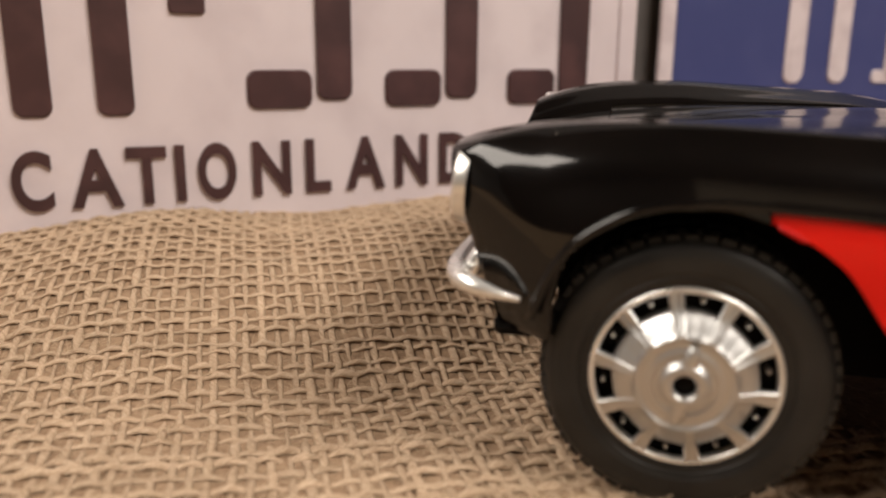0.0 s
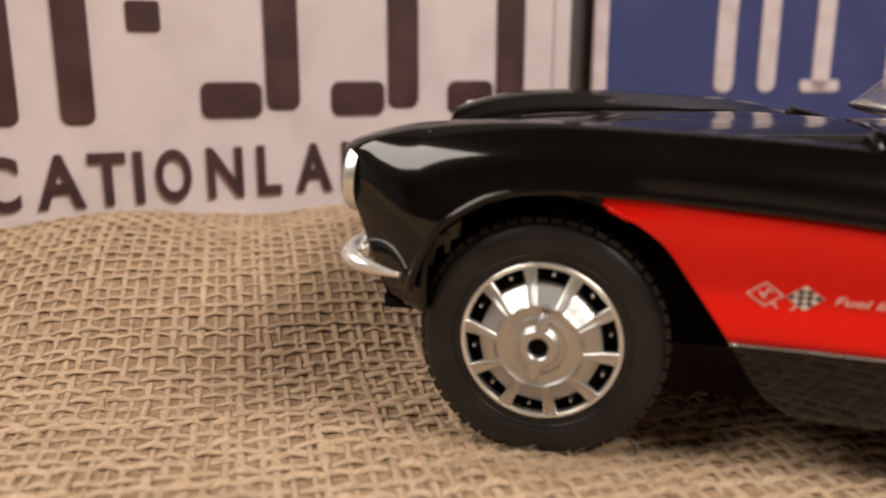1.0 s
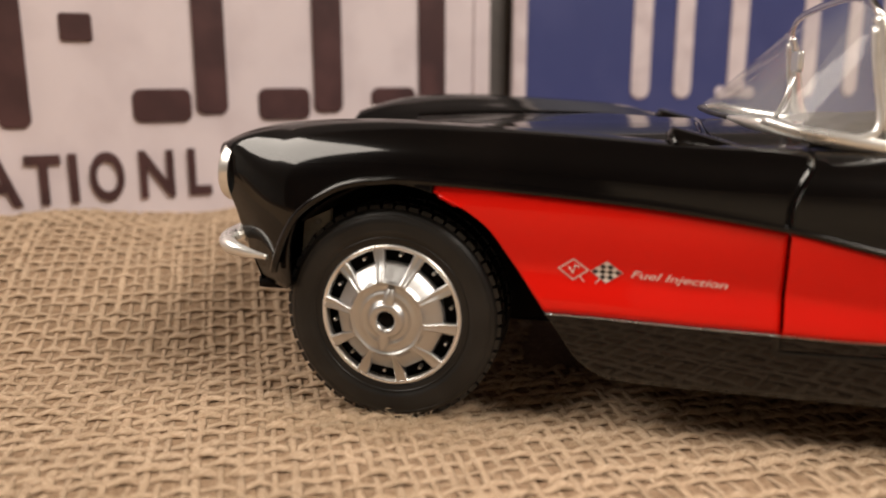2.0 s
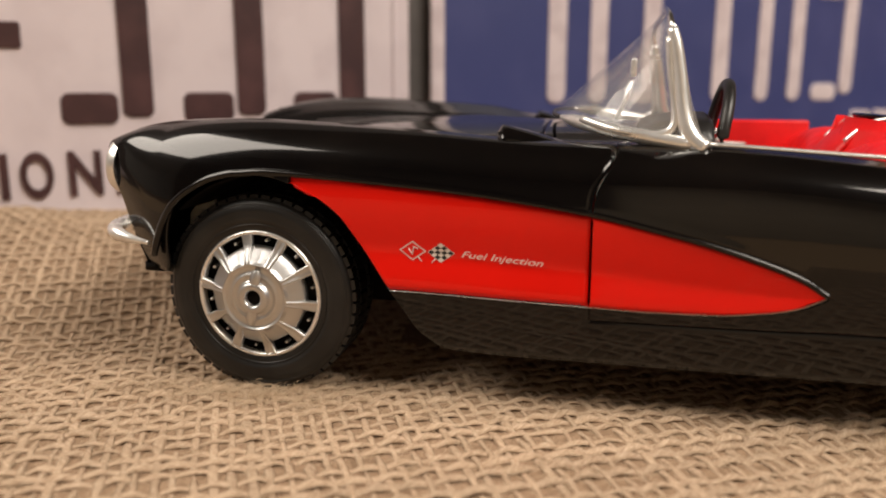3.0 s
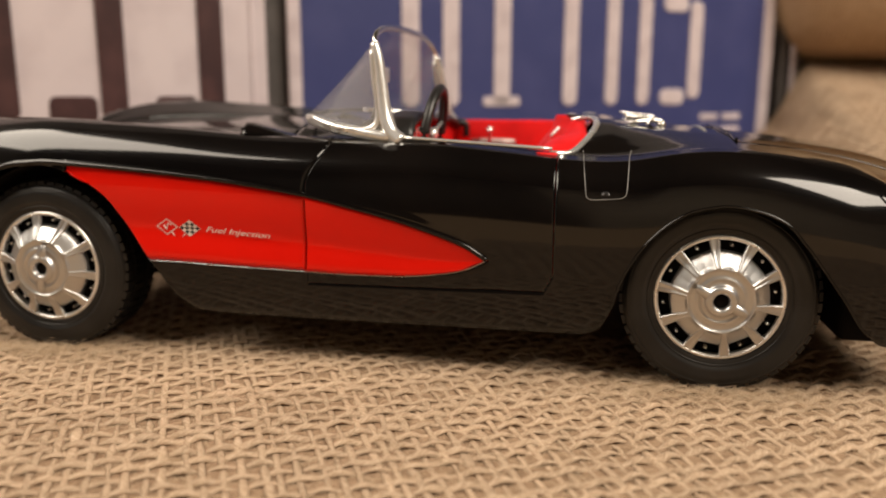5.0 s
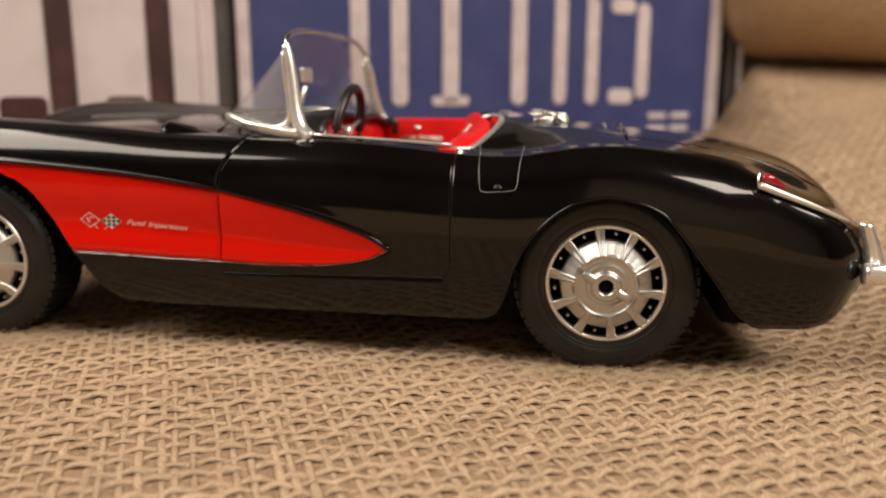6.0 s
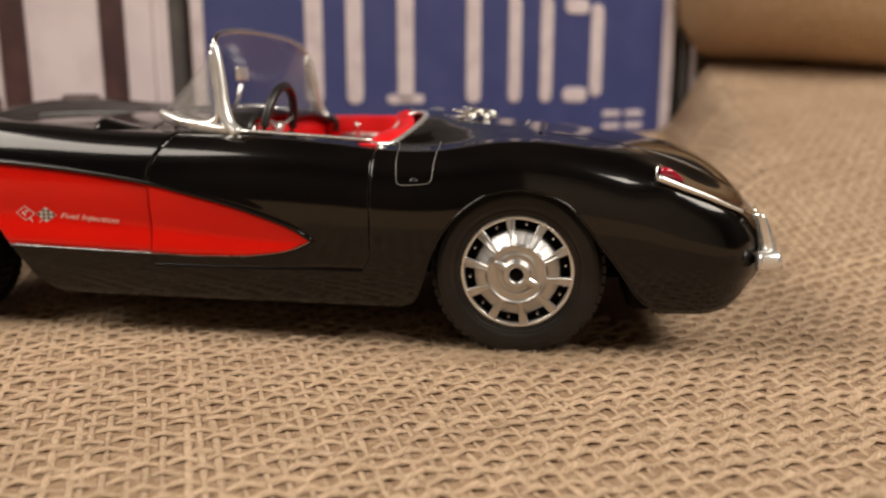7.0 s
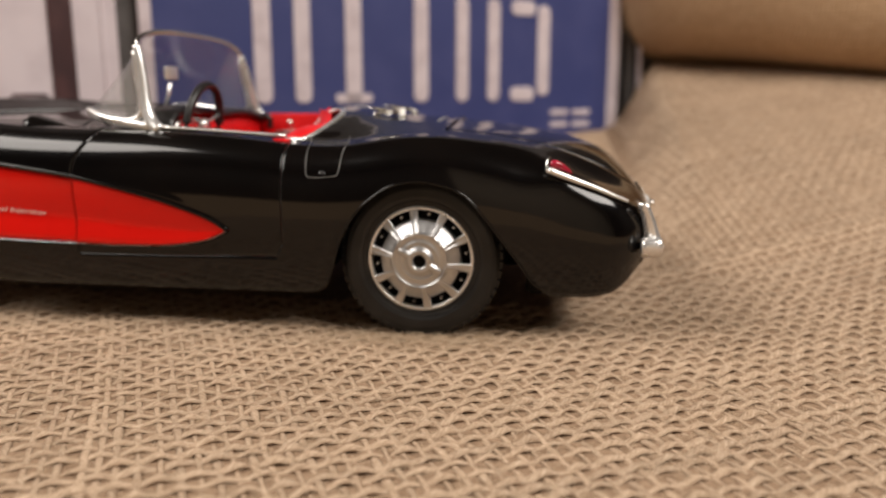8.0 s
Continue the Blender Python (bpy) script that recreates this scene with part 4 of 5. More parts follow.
# fuel filler door: its gap's highlight as a grey line, and its thumb notch
door_line = [(116.9, 47.6), (117.1, 46), (117.5, 42), (117.7, 40.2), (117.85, 39.4), (118.3, 38.95), (119.1, 38.8), (121.5, 38.9), (123.7, 39.1), (124.7, 39.3), (125.25, 39.8), (125.45, 40.8), (125.6, 43), (125.9, 46), (126.3, 47.6)]
pts = [(x, skin_y(x, z) - 0.03, z) for x, _, z in spline([(x, 0, z) for x, z in door_line], 70)]
bm = bmesh.new()
tube(bm, pts, 0.07, 6)
fuel = part("fuel_door", bm, GAP_GLINT, car, "fine grey line for the glint along the fuel door's gap")
bm = bmesh.new()
rows = [[(121.5 + r * math.cos(a), skin_y(121.5 + r * math.cos(a), 39.5 + r * math.sin(a)) - 0.05, 39.5 + r * math.sin(a)) for a in np.linspace(0.1, math.pi - 0.1, 13)] for r in (0.15, 0.9)]
grid_mesh(bm, rows)
skin(part("thumb_notch", bm, PLASTIC, fuel, "dull round thumb notch"), 0.05)

# fender vents ahead of the windshield
for far in (False, True):
    bm = bmesh.new()
    rows = []
    for k in range(14):
        u = k / 13
        x = 43.6 + 14 * u
        h = 2.9 * (1 - u) ** 0.8 * float(smooth01((k + 1) / 2.0))
        rows.append(mirrored([(x + 1.2 * (1 - u) * abs(v) ** 2, 12.6 + 5.2 * v * (1 - 0.35 * u), 50.0 - 0.06 * (x - 43) + 1.1 * h * math.cos(v * math.pi / 2) ** 0.7 - 0.5) for v in np.linspace(-1, 1, 13)], far))
    grid_mesh(bm, rows)
    skin(part("fender_vent", bm, BLACK, car, "black hooded vent on the fender"), 0.5)
    bm = bmesh.new()
    box(bm, 44.2, 45.2, *((9, 16.4) if not far else (77.6, 85)), 48.6, 51.2, 0.3)
    part("vent_mouth", bm, DARK, car)

# a dark tapering slot runs up to each vent
for far in (False, True):
    pts = []
    for x in np.linspace(36.5, 45.6, 14):
        y = 15.6 + 0.16 * (x - 36.5)
        top = half_section(round(float(x), 2))[3]
        pts.append((x, y, float(np.interp(y, top[:, 0], top[:, 1])) + 0.05))
    bm = bmesh.new()
    tube(bm, mirrored(pts, far), [0.1 + 0.6 * (k / 13) ** 1.5 for k in range(14)], 10, flat=0.35)
    part("vent_slot", bm, DARK, car, "dark tapering slot ahead of the vent")

# chrome clips on the rear deck
for yc, zc in ((36.0, 51.8), (58.0, 51.9)):
    bm = bmesh.new()
    tube(bm, spline([(125.6, yc - 1.5, zc + 1.9), (128.5, yc - 0.5, zc + 1.4), (131.5, yc, zc + 0.9), (134.8, yc + 0.4, zc + 0.4)], 14), [0.25, 0.28, 0.33, 0.4, 0.45, 0.5, 0.55, 0.6, 0.62, 0.62, 0.6, 0.55, 0.5, 0.3], 10)
    clip = part("deck_clip", bm, CHROME, car, "small chrome clip on the rear deck")
    bm = bmesh.new()
    tube(bm, spline([(130.6, yc - 3.4, zc - 0.1), (132.0, yc - 1.2, zc + 0.7), (132.4, yc + 1.2, zc + 0.7), (131.6, yc + 3.4, zc - 0.1)], 14), [0.2, 0.3, 0.36, 0.42, 0.45, 0.48, 0.5, 0.5, 0.48, 0.45, 0.42, 0.36, 0.3, 0.2], 8)
    part("clip_wing", bm, CHROME, clip)
    bm = bmesh.new()
    tube(bm, spline([(127.0, yc - 2.6, zc + 0.2), (129.5, yc - 1.6, zc + 0.6), (132.5, yc - 0.6, zc + 0.5)], 9), [0.25, 0.4, 0.5, 0.5, 0.5, 0.5, 0.5, 0.4, 0.3], 8)
    part("clip_arm", bm, CHROME, clip)
    bm = bmesh.new()
    lathe(bm, [(0.02, 1.0), (0.7, 0.95), (1.0, 0.5), (1.0, -1.2)], (134.2, yc + 0.4, zc - 0.4), "z", 14)
    part("clip_post", bm, CHROME, clip)

# highlight along the folding-top lid's edge, laid on as a grey strip
bm = bmesh.new()
rows = []
for y in np.linspace(17, 77, 31):
    yy = min(y, 2 * MID - y)
    z = float(np.interp(yy, [12, 17, 23, 30, 38, 47], [48.9, 48.6, 48.5, 49.6, 50.4, 50.6]))
    rows.append((142.0 + 2.2 * (1 - ((MID - y) / 35) ** 2), y, z + 0.05))
tube(bm, rows, 0.18, 6)
part("lid_edge_highlight", bm, GREY_METAL, car, "fine grey strip for the highlight along the rear deck lid's edge")

# flags and lettering on the cove
for n, (x, z) in enumerate(((30.6, 30.7), (35.7, 30.5))):
    y = skin_y(x, z) - 0.20
    bm = bmesh.new()
    vs = [bm.verts.new((x + dx, skin_y(x + dx, z + dz) - 0.10, z + dz)) for dx, dz in ((-2.45, 0.05), (0, -1.75), (2.45, -0.05), (0, 1.75))]
    bm.faces.new(vs)
    flag = part("flag_emblem", bm, SILVER_INK, car, "printed silver and red flag" if n == 0 else "printed silver chequered flag", smooth=False)
    bm = bmesh.new()
    if n == 0:
        vs = [bm.verts.new((x + dx, skin_y(x + dx, z + dz) - 0.16, z + dz)) for dx, dz in ((-2.11, 0.04), (0, -1.5), (2.11, -0.04), (0, 1.5))]
        bm.faces.new(vs)
        part("flag_field", bm, RED, flag, smooth=False)
        bm = bmesh.new()
        tube(bm, [(px, skin_y(px, pz) - 0.22, pz) for px, pz in ((x - 0.7, z + 0.35), (x - 0.05, z - 0.65), (x + 0.25, z + 0.75), (x + 0.95, z + 0.35))], 0.14, 6)
        part("flag_mark", bm, SILVER_INK, flag)
    else:
        e1, e2 = Vector((2.45, 0, -1.75 - 0.05)), Vector((2.45, 0, 1.75 - 0.05))
        for i in range(4):
            for j in range(4):
                if (i + j) % 2 == 0:
                    o = Vector((x - 2.3, y - 0.04, z + 0.05)) + e1 * (i / 4 * 0.94) + e2 * (j / 4 * 0.94)
                    corners = [o + p for p in (Vector(), e1 * 0.235, e1 * 0.235 + e2 * 0.235, e2 * 0.235)]
                    bm.faces.new([bm.verts.new((p.x, skin_y(p.x, p.z) - 0.16, p.z)) for p in corners])
        part("flag_checks", bm, PLASTIC, flag, smooth=False)
    bm = bmesh.new()
    d = 1 if n == 0 else -1
    tube(bm, [(px, skin_y(px, pz) - 0.12, pz) for px, pz in ((x + d * 1.0, z - 1.1), (x + d * 1.7, z - 1.9))], 0.09, 6)
    part("flag_staff", bm, SILVER_INK, flag)


def lettering(name, text, size, mat, parent, m, label="", shear=0.0, width=1.0, depth=0.02, weight=0.0):
    """Raised words from the built-in font, as a mesh."""
    cu = bpy.data.curves.new(name, "FONT")
    cu.body, cu.size, cu.shear, cu.extrude, cu.offset = text, size, shear, depth, weight
    tmp = bpy.data.objects.new(name, cu)
    me = bpy.data.meshes.new_from_object(tmp)
    bpy.data.objects.remove(tmp)
    xs = [v.co.x for v in me.vertices]
    k = width / (max(xs) - min(xs))
    me.transform(m @ Matrix.Diagonal((k, 1, 1, 1)) @ Matrix.Translation((-min(xs), 0, 0)))
    me.materials.clear()
    return hang(name, me, mat, parent, label, smooth=False)


tx, tz = 39.4, 29.9
lettering("fuel_injection_script", "Fuel Injection", 1.62 * MM, SILVER_INK, car,
          pose(tx * MM, (skin_y(46, 30) - 0.32) * MM, tz * MM, 90, 4.0, 0), "silver script reading Fuel Injection", 0.3, 14.2 * MM, 0.03 * MM, 0.0 * MM)

# ---- windshield ----
BASE = [(79.5, 8.6, 48.9), (72, 9.4, 50.2), (64.4, 11.4, 51.4), (58.6, 15.5, 52.6), (54.8, 22, 53.2), (52.4, 32, 53.5), (51.4, 47, 53.7)]
TOPC = [(73.6, 12.2, 69.0), (73.2, 13.0, 70.4), (73.0, 15.6, 71.8), (72.9, 20.5, 72.9), (73.0, 27, 73.6), (73.2, 36, 74.0), (73.3, 47, 74.1)]
base_half, top_half = spline(BASE, 40), spline([(p[0], p[1], p[2] - 0.8) for p in TOPC], 40)
base_all = np.vstack([base_half, [(p[0], 2 * MID - p[1], p[2]) for p in base_half[-2::-1]]])
top_all = np.vstack([top_half, [(p[0], 2 * MID - p[1], p[2]) for p in top_half[-2::-1]]])
# pale and part opaque: the haze of reflections is in colour and alpha
GLASS = clear("windshield_plastic", (0.50, 0.48, 0.46), 0.22, 0.08)
VENT_GLASS = clear("quarter_window_plastic", (0.54, 0.52, 0.50), 0.32, 0.08)


def pane(i0, i1):
    bm = bmesh.new()
    grid_mesh(bm, [[Vector(a).lerp(Vector(b), k) for k in np.linspace(0, 1, 9)] for a, b in zip(base_all[i0:i1], top_all[i0:i1])])
    return bm


n_all = len(base_all)
glass = part("windshield", pane(17, n_all - 17), GLASS, car, "clear wrap-around plastic windshield")
for i0, i1 in ((0, 18), (n_all - 18, n_all)):
    part("quarter_pane", pane(i0, i1), VENT_GLASS, glass, "clear quarter pane with reflected haze put into its colour")
corner = [p for p in base_all[2:-2] if p[1] < 24]
both("windshield_base_trim", corner, [0.35 + 0.7 * float(smooth01((24.0 - p[1]) / 9.0)) for p in corner], SATIN, "chrome strip round the windshield's lower corner", 10, 1.2, glass)
bm = bmesh.new()
tube(bm, [p for p in base_all[2:-2] if 23 < p[1] < 2 * MID - 23], 0.4, 8)
part("windshield_seal", bm, PLASTIC, glass, "thin black seal along the windshield base")
bm = bmesh.new()
tube(bm, top_all, 0.55, 10, flat=1.3)
part("windshield_top_rail", bm, CHROME, glass, "slim chrome top rail")
both("windshield_post", spline([(79.6, 8.5, 48.6), (77.4, 9.2, 50.6), (76.0, 10.0, 54), (75.1, 11.0, 60), (74.2, 11.7, 65.5), (73.3, 12.2, 68.8)], 24), [1.75 - 0.8 * k / 23 for k in range(24)], SATIN, "chrome windshield post", 10, parent=glass)
both("vent_frame", spline([(58.5, 14.2, 53.4), (64, 10.8, 51.8), (70, 9.5, 50.9), (73.2, 9.5, 51.4), (74.4, 9.9, 53.2), (74.2, 10.6, 57), (73.4, 11.2, 62), (72.9, 11.9, 67.4)], 34), 0.7, SATIN, "chrome quarter window frame", 8, parent=glass)
bm = bmesh.new()
box(bm, 67.2, 68.4, 38.5, 45.5, 60.8, 64.6, 0.5, 3)
tube(bm, [(67.4, 42, 60), (66.4, 42.0, 56), (64.6, 42, 52)], 0.5, 8)
part("rear_view_mirror", bm, SATIN, car, "chrome rear-view mirror on the windshield")

# ---- cockpit ----
bm = bmesh.new()
for x0, x1, y0, y1, z0, z1 in ((76, 117, 12, 82, 17.5, 19), (76, 77.2, 12, 82, 19, 47), (117, 118.5, 26, 68, 19, 46)):
    box(bm, x0, x1, y0, y1, z0, z1, 0.3)
part("cockpit_tub", bm, RED_TRIM, car, "red moulded cockpit lining")
for far in (False, True):
    y0, y1 = (82.6, 84.8) if far else (7.8, 10.0)
    bm = bmesh.new()
    box(bm, 79, 112, y0, y1, 20, 50.4 if far else 47.0, 0.6)
    panel = part("door_lining", bm, RED_TRIM, car, "red door lining panel")
    y = 82.4 if far else 10.4
    bm = bmesh.new()
    tube(bm, [(84, y, 44.0), (90, y, 44.3), (97, y, 44.0)], 0.8, 8)
    part("armrest", bm, GREY_METAL, panel, "dull grey armrest bar")
    bm = bmesh.new()
    lathe(bm, [(0.02, 2.3), (0.7, 2.2), (1.05, 1.5), (0.9, 0.8), (0.5, 0.4), (0.5, -2.5)], (89.7, y - (2.4 if far else -2.4), 46.2), "z", 16)
    part("door_knob", bm, CHROME, panel, "round chrome door knob")
# bright strip on each sill and round the cockpit's rear edge
row112 = half_section(112.0)[3]
edge = [(112.0 + float(end_shift(112.0, y, z)), y, z) for y, z in row112[2:]]
scoop = [p for p in edge if p[1] < 34.5]
dive = spline([scoop[-1], (116.8, 37.0, 52.9), (114.2, 38.4, 52.3), (111.6, 39.2, 50.6), (109.2, 39.6, 48.2)], 18)[1:]
both("cockpit_trim", [(110.4, 9.0, 46.9), (112.0, 9.7, 46.75), *scoop, *dive], 0.7, SATIN, "bright trim curving round the seat's scoop", 10, 0.8)
bm = bmesh.new()
rows = []
for u in np.linspace(0, 1, 12):
    x, z = 113.4 - 9.0 * u, 52.9 - 9.0 * u ** 1.5
    rows.append([(x + 1.2 * v * v, MID + 8.4 * v, z - 1.0 * abs(v) ** 3) for v in np.linspace(-1, 1, 13)])
grid_mesh(bm, rows)
skin(part("waterfall_panel", bm, RED_TRIM, car, "red panel falling between the seats"), 0.8)
both("sill_trim", [(x, 8.6, z) for x, z in zip(np.linspace(79.6, 110.8, 12), np.linspace(49.6, 47.7, 12))], 0.55, SATIN, "bright strip along the door top", 8, 0.7)

edge_x, edge_z = [p[0] for p in edge], [p[2] for p in edge]
edge_y = [p[1] for p in edge]
for far in (False, True):
    bm = bmesh.new()
    ys = np.linspace(10.6, 43.5, 41)
    gap = np.interp(ys, [10.6, 15, 22, 28, 34, 43.5], [0.5, 0.6, 1.0, 2.6, 4.0, 3.0])
    roll = np.interp(ys, [10.6, 14, 20, 30, 43.5], [2.6, 4.2, 5.2, 5.0, 3.5])
    crown = np.interp(ys, [10.6, 13, 18, 24, 30, 36, 43.5], [0.1, 0.4, 0.0, -1.2, -3.6, -6.5, -9.5])
    rows = []
    for u in [-1.0, -0.8, -0.55, -0.3, -0.1, *np.linspace(0, 1, 18)]:
        row = []
        for y, g, w, c in zip(ys, gap, roll, crown):
            x, z = np.interp(y, edge_y, edge_x) - g, np.interp(y, edge_y, edge_z)
            if u < 0:
                k = min(1.0, (u + 0.8) / 0.8)
                row.append((x - w * max(k, 0.0), y, z - 0.5 - (6.0 if u < -0.9 else 0.0) + (c + 0.5) * math.sin(max(k, 0.0) * math.pi / 2)))
                continue
            flute = 0.22 * abs(math.sin((y - 10.6) / 32.9 * math.pi * 9)) * float(smooth01(u * 6.0))
            row.append((x - w - 2.4 * math.sin(min(1.0, u * 3.2) * math.pi / 2) - 8.0 * u ** 1.2 - flute, y, z + c - 26.0 * u ** 1.7))
        rows.append(mirrored(row, far))
    grid_mesh(bm, rows)
    seat = skin(part("seat_backrest", bm, RED_TRIM, car, "red ribbed bucket seat"), 0.8)
    yc = 66.5 if far else 27.5
    bm = bmesh.new()
    box(bm, 88, 106, yc - 14, yc + 14, 21, 29, 3, 4)
    part("seat_cushion", bm, RED_TRIM, seat)
# dash and its twin hoods, column and wheel
bm = bmesh.new()
rows = []
for y in np.linspace(11.5, 82.0, 48):
    z = float(np.interp(y, [11.5, 15, 24, 38, 47, 60, 68, 76, 82], [50.6, 53.4, 54.6, 53.6, 52.6, 52.9, 52.2, 50.8, 49.8]))
    rows.append([(69.0, y, z - 2.0), (72.0, y, z - 0.5), (77.0, y, z), (80.4, y, z - 0.1), (81.4, y, z - 0.7), (81.5, y, z - 1.5), (80.8, y, z - 2.1), (78.0, y, z - 2.2), (69.0, y, z - 3.2)])
vs = grid_mesh(bm, rows, False, True)
bm.faces.new(vs[0])
bm.faces.new(list(reversed(vs[-1])))
dash = part("dashboard", bm, PLASTIC, car, "black padded dashboard top over a red face")
bm = bmesh.new()
rows = []
for y in np.linspace(12.2, 82.0, 40):
    z = float(np.interp(y, [11.5, 15, 24, 38, 47, 60, 68, 76, 82], [50.6, 53.4, 54.6, 53.6, 52.6, 52.9, 52.2, 50.8, 49.8]))
    rows.append([(79.6, y, z - 2.0), (79.2, y, 46), (78.0, y, 38), (77.4, y, 30)])
grid_mesh(bm, rows)
skin(part("dash_face", bm, RED_TRIM, dash, "red dash face"), 0.8)
for yc, zc, r in ((19, 48.6, 2.3), (29, 48.8, 2.3), (36, 47.5, 1.3)):
    bm = bmesh.new()
    lathe(bm, [(0.02, 80.0), (r * 0.8, 80.0), (r * 0.85, 80.5), (r, 80.5), (r, 78.6)], (0, yc, zc), "x", 24)
    part("gauge", bm, SATIN, dash, "small chrome-rimmed gauge")
bm = bmesh.new()
tube(bm, spline([(79.5, 79.6, 50.0), (82.0, 80.0, 49.6), (82.8, 80.2, 48.4), (82.7, 80.2, 45.6)], 14), 1.0, 10)
part("dash_end", bm, PLASTIC, dash, "black rounded end of the dashboard")
tilt = Matrix.Translation((82.9, 26.5, 49.0)) @ Matrix.Rotation(radians(10), 4, "Y")
bm = bmesh.new()
tube(bm, [(0, 10.6 * math.cos(a), 10.6 * math.sin(a)) for a in np.linspace(0, math.tau, 49)[:-1]], 1.12, 12, closed=True)
bmesh.ops.transform(bm, matrix=tilt, verts=bm.verts)
sw = part("steering_wheel", bm, PLASTIC, car, "thin black steering wheel")
for a in (radians(-90), radians(15), radians(165)):
    bm = bmesh.new()
    tube(bm, [(-0.8, 0, 0), (-0.2, 5 * math.cos(a), 5 * math.sin(a)), (0, 10.4 * math.cos(a), 10.4 * math.sin(a))], 0.5, 8, flat=0.6)
    bmesh.ops.transform(bm, matrix=tilt, verts=bm.verts)
    part("wheel_spoke", bm, SATIN, sw)
bm = bmesh.new()
lathe(bm, [(0.02, 1.2), (1.6, 1.0), (2.0, 0.2), (1.6, -0.8), (1.2, -8)], (0, 0, 0), "x", 20)
bmesh.ops.transform(bm, matrix=tilt, verts=bm.verts)
part("horn_button", bm, SATIN, sw)
bm = bmesh.new()
tube(bm, [(96, 47, 20), (94.6, 47, 30), (93.6, 47, 36)], 0.5, 8)
lathe(bm, [(0.02, 2.6), (1.0, 2.2), (1.2, 1.4), (0.5, 0)], (93.5, 47, 35.6), "z", 14)
part("gear_lever", bm, CHROME, car)


# ---- plates standing behind the car ----
PLATE_WHITE = material("plate_white", (0.67, 0.595, 0.635), 0.42, grain=(0.62, 0.545, 0.585), grain_scale=60, big=(0.70, 0.625, 0.665), big_scale=14, bump=0.1, bump_scale=80, rough_var=0.08)
PLATE_BLUE = material("plate_blue", (0.040, 0.053, 0.182), 0.45, grain=(0.048, 0.060, 0.190), grain_scale=50, big=(0.035, 0.047, 0.166), big_scale=12, rough_var=0.08)
INK = material("plate_maroon_paint", (0.050, 0.018, 0.020), 0.5, grain=(0.075, 0.030, 0.032), grain_scale=90, big=(0.04, 0.015, 0.018), big_scale=25)
PALE = material("plate_pale_paint", (0.64, 0.565, 0.60), 0.45, grain=(0.55, 0.475, 0.51), grain_scale=120, big=(0.67, 0.595, 0.63), big_scale=20)
GREY_BOARD = material("grey_board", (0.085, 0.075, 0.075), 0.7, grain=(0.11, 0.098, 0.095), grain_scale=60, big=(0.07, 0.062, 0.06), big_scale=9)
STAND = pose(0, 0.171, 0, 0, 0, 36)


def rounded(s0, s1, z0, z1, r, n=8):
    pts = []
    for cx, cz, a0 in ((s1 - r, z1 - r, 0), (s0 + r, z1 - r, 90), (s0 + r, z0 + r, 180), (s1 - r, z0 + r, 270)):
        pts += [(cx + r * math.cos(radians(a0 + 90 * k / n)), cz + r * math.sin(radians(a0 + 90 * k / n))) for k in range(n + 1)]
    return pts


def raised(bm, outline, d0, d1, soft=0.0):
    """A flat piece with an outline in the plate's plane, from depth d0 (back) to d1 (front); soft draws the front edge in."""
    cs, cz = np.mean([p[0] for p in outline]), np.mean([p[1] for p in outline])
    rings = []
    for d, k in ((d0, 0.0), (d1 + min(soft, 0.6), 0.0), (d1, soft)):
        ring = []
        for s, z in outline:
            q = Vector((s - cs, z - cz))
            q = q * (1 - k / max(q.length, 1e-6))
            ring.append(bm.verts.new((cs + q.x, d, cz + q.y)))
        rings.append(ring)
    n = len(outline)
    for a, b in zip(rings, rings[1:]):
        for i in range(n):
            bm.faces.new([a[i], a[(i + 1) % n], b[(i + 1) % n], b[i]])
    bm.faces.new(rings[-1])
    return bm


def plate_part(name, bm, mat, parent, label=""):
    """Under a plate: built in the plane of the plates, then laid into the world."""
    bmesh.ops.transform(bm, matrix=Matrix.Translation((0, 171, 0)) @ Matrix.Rotation(radians(36), 4, "Z"), verts=bm.verts)
    return part(name, bm, mat, parent, label, smooth=False)


def plate(s0, s1, z0, z1, mat, label):
    ob = new("number_plate")
    ob.matrix_basis = STAND @ pose((s0 + s1) / 2 * MM, 0, z0 * MM)
    tagged(ob, label, "number plate", group="plates behind the car")
    bm = bmesh.new()
    raised(bm, rounded(s0, s1, z0, z1, 9), 1.2, 0.0, 0.5)
    plate_part("plate_sheet", bm, mat, ob)
    return ob


def bar(parent, s0, s1, z0, z1, mat, name="bar", r=2.5):
    bm = bmesh.new()
    raised(bm, rounded(s0, s1, z0, z1, min(r, (s1 - s0) / 2.05, (z1 - z0) / 2.05), 5), 0.2, -1.0, 0.5)
    return plate_part(name, bm, mat, parent)


white = plate(-322, -14.5, 9, 160, PLATE_WHITE, "white embossed plate with dark maroon characters standing behind the car")
bm = bmesh.new()
tube(bm, [Vector((p[0], -0.1, p[1])) for p in rounded(-317, -20.5, 14, 155, 7)], 0.9, 6, closed=True, flat=1.0)
plate_part("embossed_rim", bm, PLATE_WHITE, white)
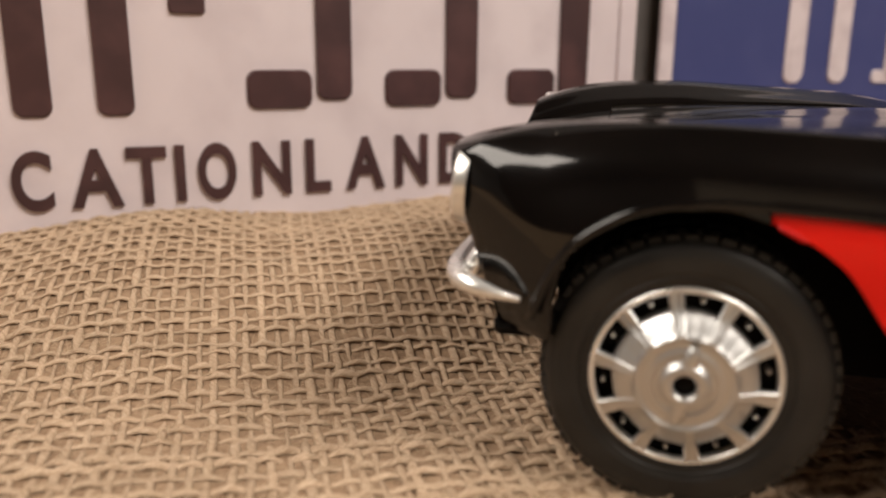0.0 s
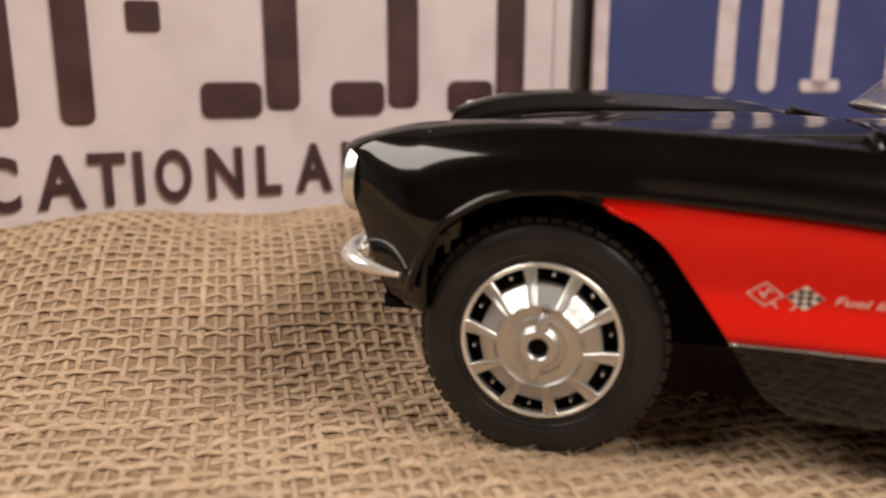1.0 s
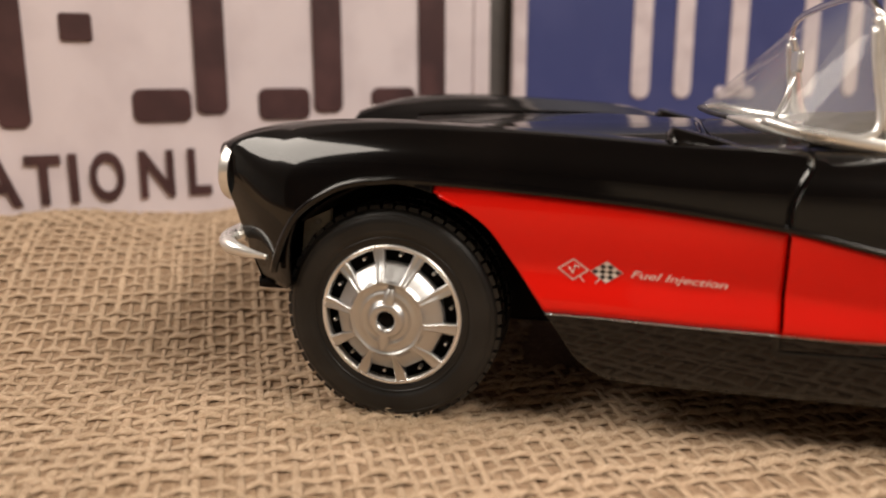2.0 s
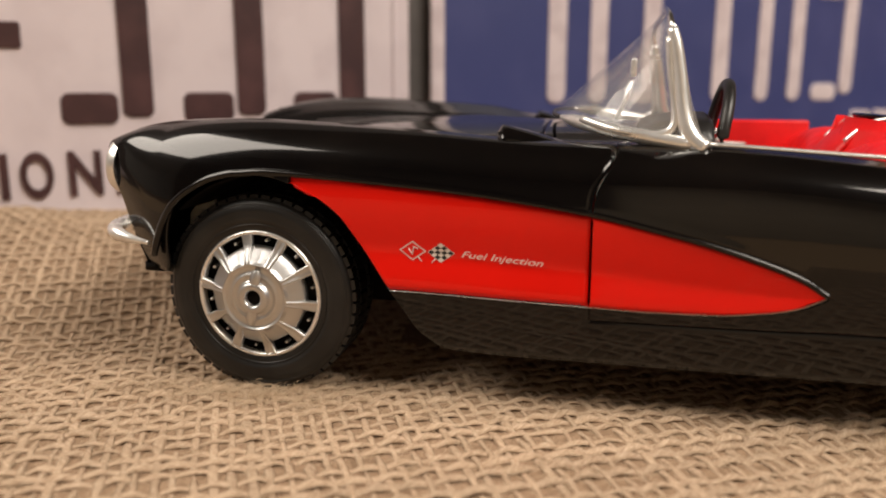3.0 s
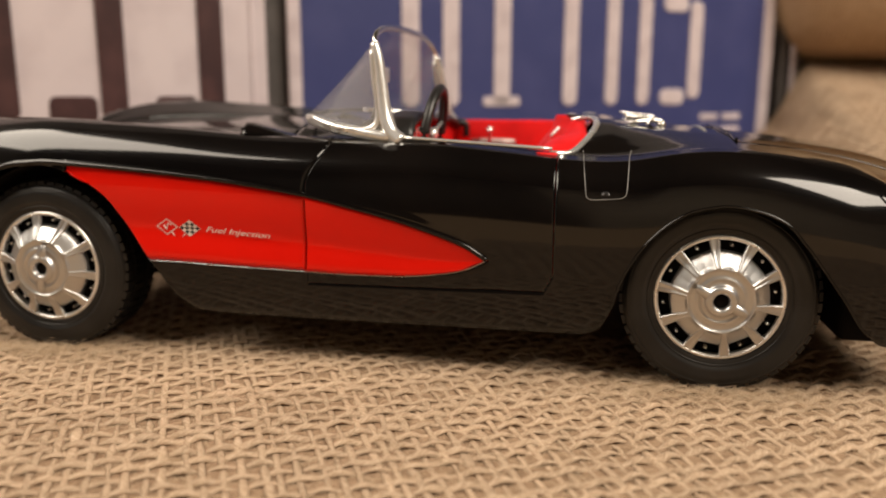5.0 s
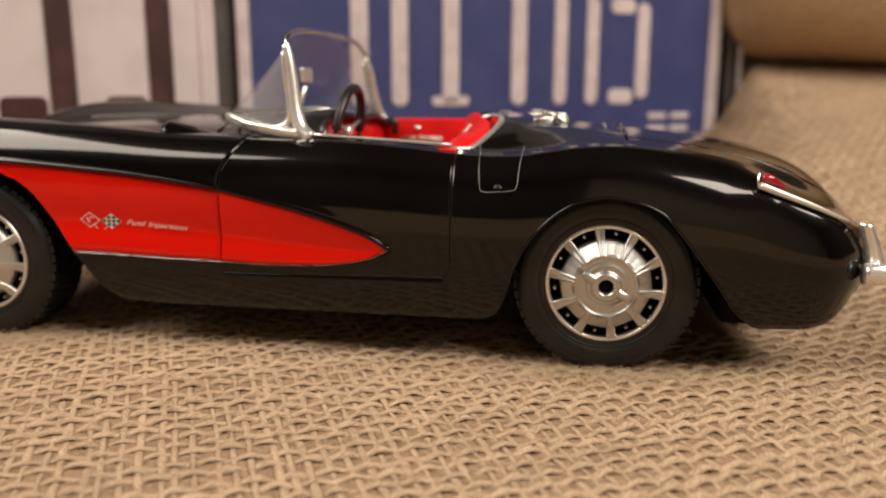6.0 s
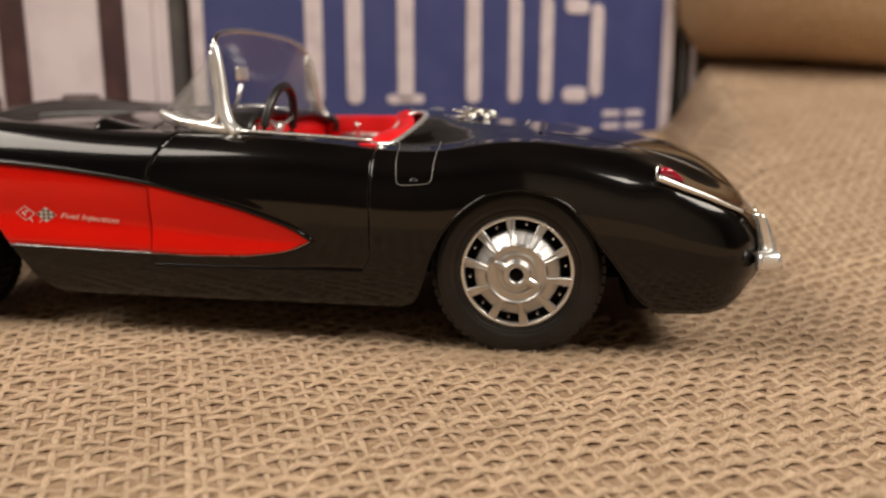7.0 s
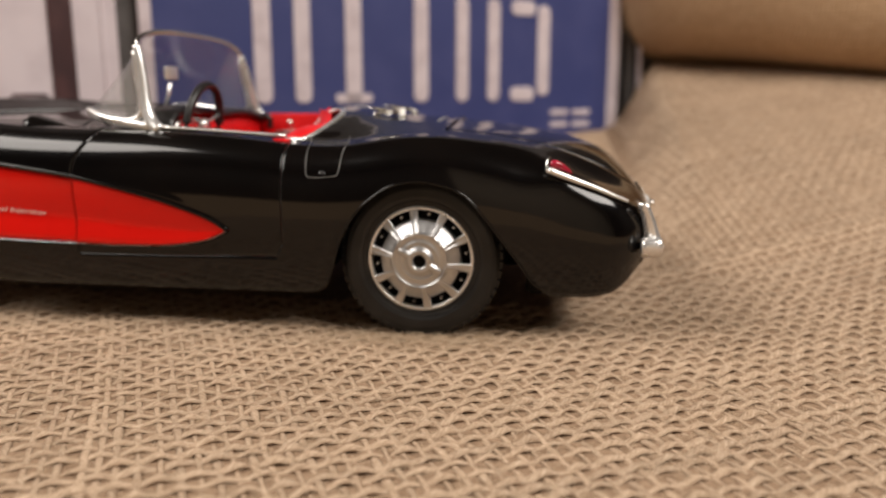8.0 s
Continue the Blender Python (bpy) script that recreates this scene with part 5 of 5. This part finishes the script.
# characters of the number stand as plain bars
for s0, s1 in ((-188, -179.5), (-169.5, -161)):
    bar(white, s0, s1, 45, 116, INK)
bar(white, -151.5, -142.8, 69.5, 77.5, INK, r=1.0)
for s0, s1 in ((-133.5, -105.5), (-96, -68.5), (-58.5, -32)):
    bar(white, s0, s1 - 11, 46, 56, INK)
    bar(white, s1 - 9.5, s1, 48, 116, INK)
    bar(white, s0, s1 - 11, 106, 116, INK)
# the slogan, letter by letter, each as wide as it stands
SLOGAN = (("V", -219.5, -209), ("A", -205.5, -194.5), ("C", -190.2, -181.2), ("A", -177.4, -165.4), ("T", -164.2, -154.6), ("I", -152.6, -150.2), ("O", -147, -137.4),
          ("N", -133, -123), ("L", -118.8, -112), ("A", -107.6, -96.4), ("N", -93.1, -83.6), ("D", -79.8, -70.5))
for char, s0, s1 in SLOGAN:
    ob = lettering("slogan_letter", char, 19.6 * MM, INK, white, Matrix(), "", 0.0, (s1 - s0) * MM, 0.6 * MM, 0.55 * MM)
    ob.data.transform(STAND @ Matrix.Translation((s0 * MM, -0.0004, (23.0 + 0.012 * (s0 + 190)) * MM)) @ Matrix.Rotation(radians(90), 4, "X"))

blue = plate(-5.5, 271, 24, 176, PALE, "blue plate with raised pale characters and a pale border")
bm = bmesh.new()
raised(bm, rounded(0, 262, 30, 170, 6), 0.1, -0.4, 0.3)
plate_part("plate_field", bm, PLATE_BLUE, blue, "dark blue painted field")
for s0, s1 in ((45, 53.5), (65, 73.3), (91.5, 100.3), (130, 138.6), (155.5, 163.3), (175.6, 183.5)):
    bar(blue, s0, s1, 51, 106, PALE, r=3.5)
bar(blue, 86, 106, 51, 55.5, PALE, r=1.5)
bar(blue, 191, 207.5, 51, 59, PALE, r=3.5)
bar(blue, 209, 217.5, 54, 104, PALE, r=3.5)
bar(blue, 191, 207.5, 98, 106, PALE, r=3.5)
for s0, s1 in ((219.5, 232.5), (235.5, 249)):
    for z0, z1 in ((36, 39), (42.8, 46)):
        bar(blue, s0, s1, z0, z1, PALE, r=1.2)
third = plate(277, 290, 24, 176, GREY_BOARD, "dull grey edge of another plate beside the blue one")
bar(third, 285.4, 288.4, 36, 92, PALE, "pale_edge", 1.2)
# added board: its dark grey gives the shade in the gaps between plates
slab_bm = bmesh.new()
box(slab_bm, -430, 318, 5, 11, -20, 260)
tagged(plate_part("gap_backing_board", slab_bm, GREY_BOARD, None), "added dark grey board for the shade in the gaps between the plates", "backdrop", kind="structure")
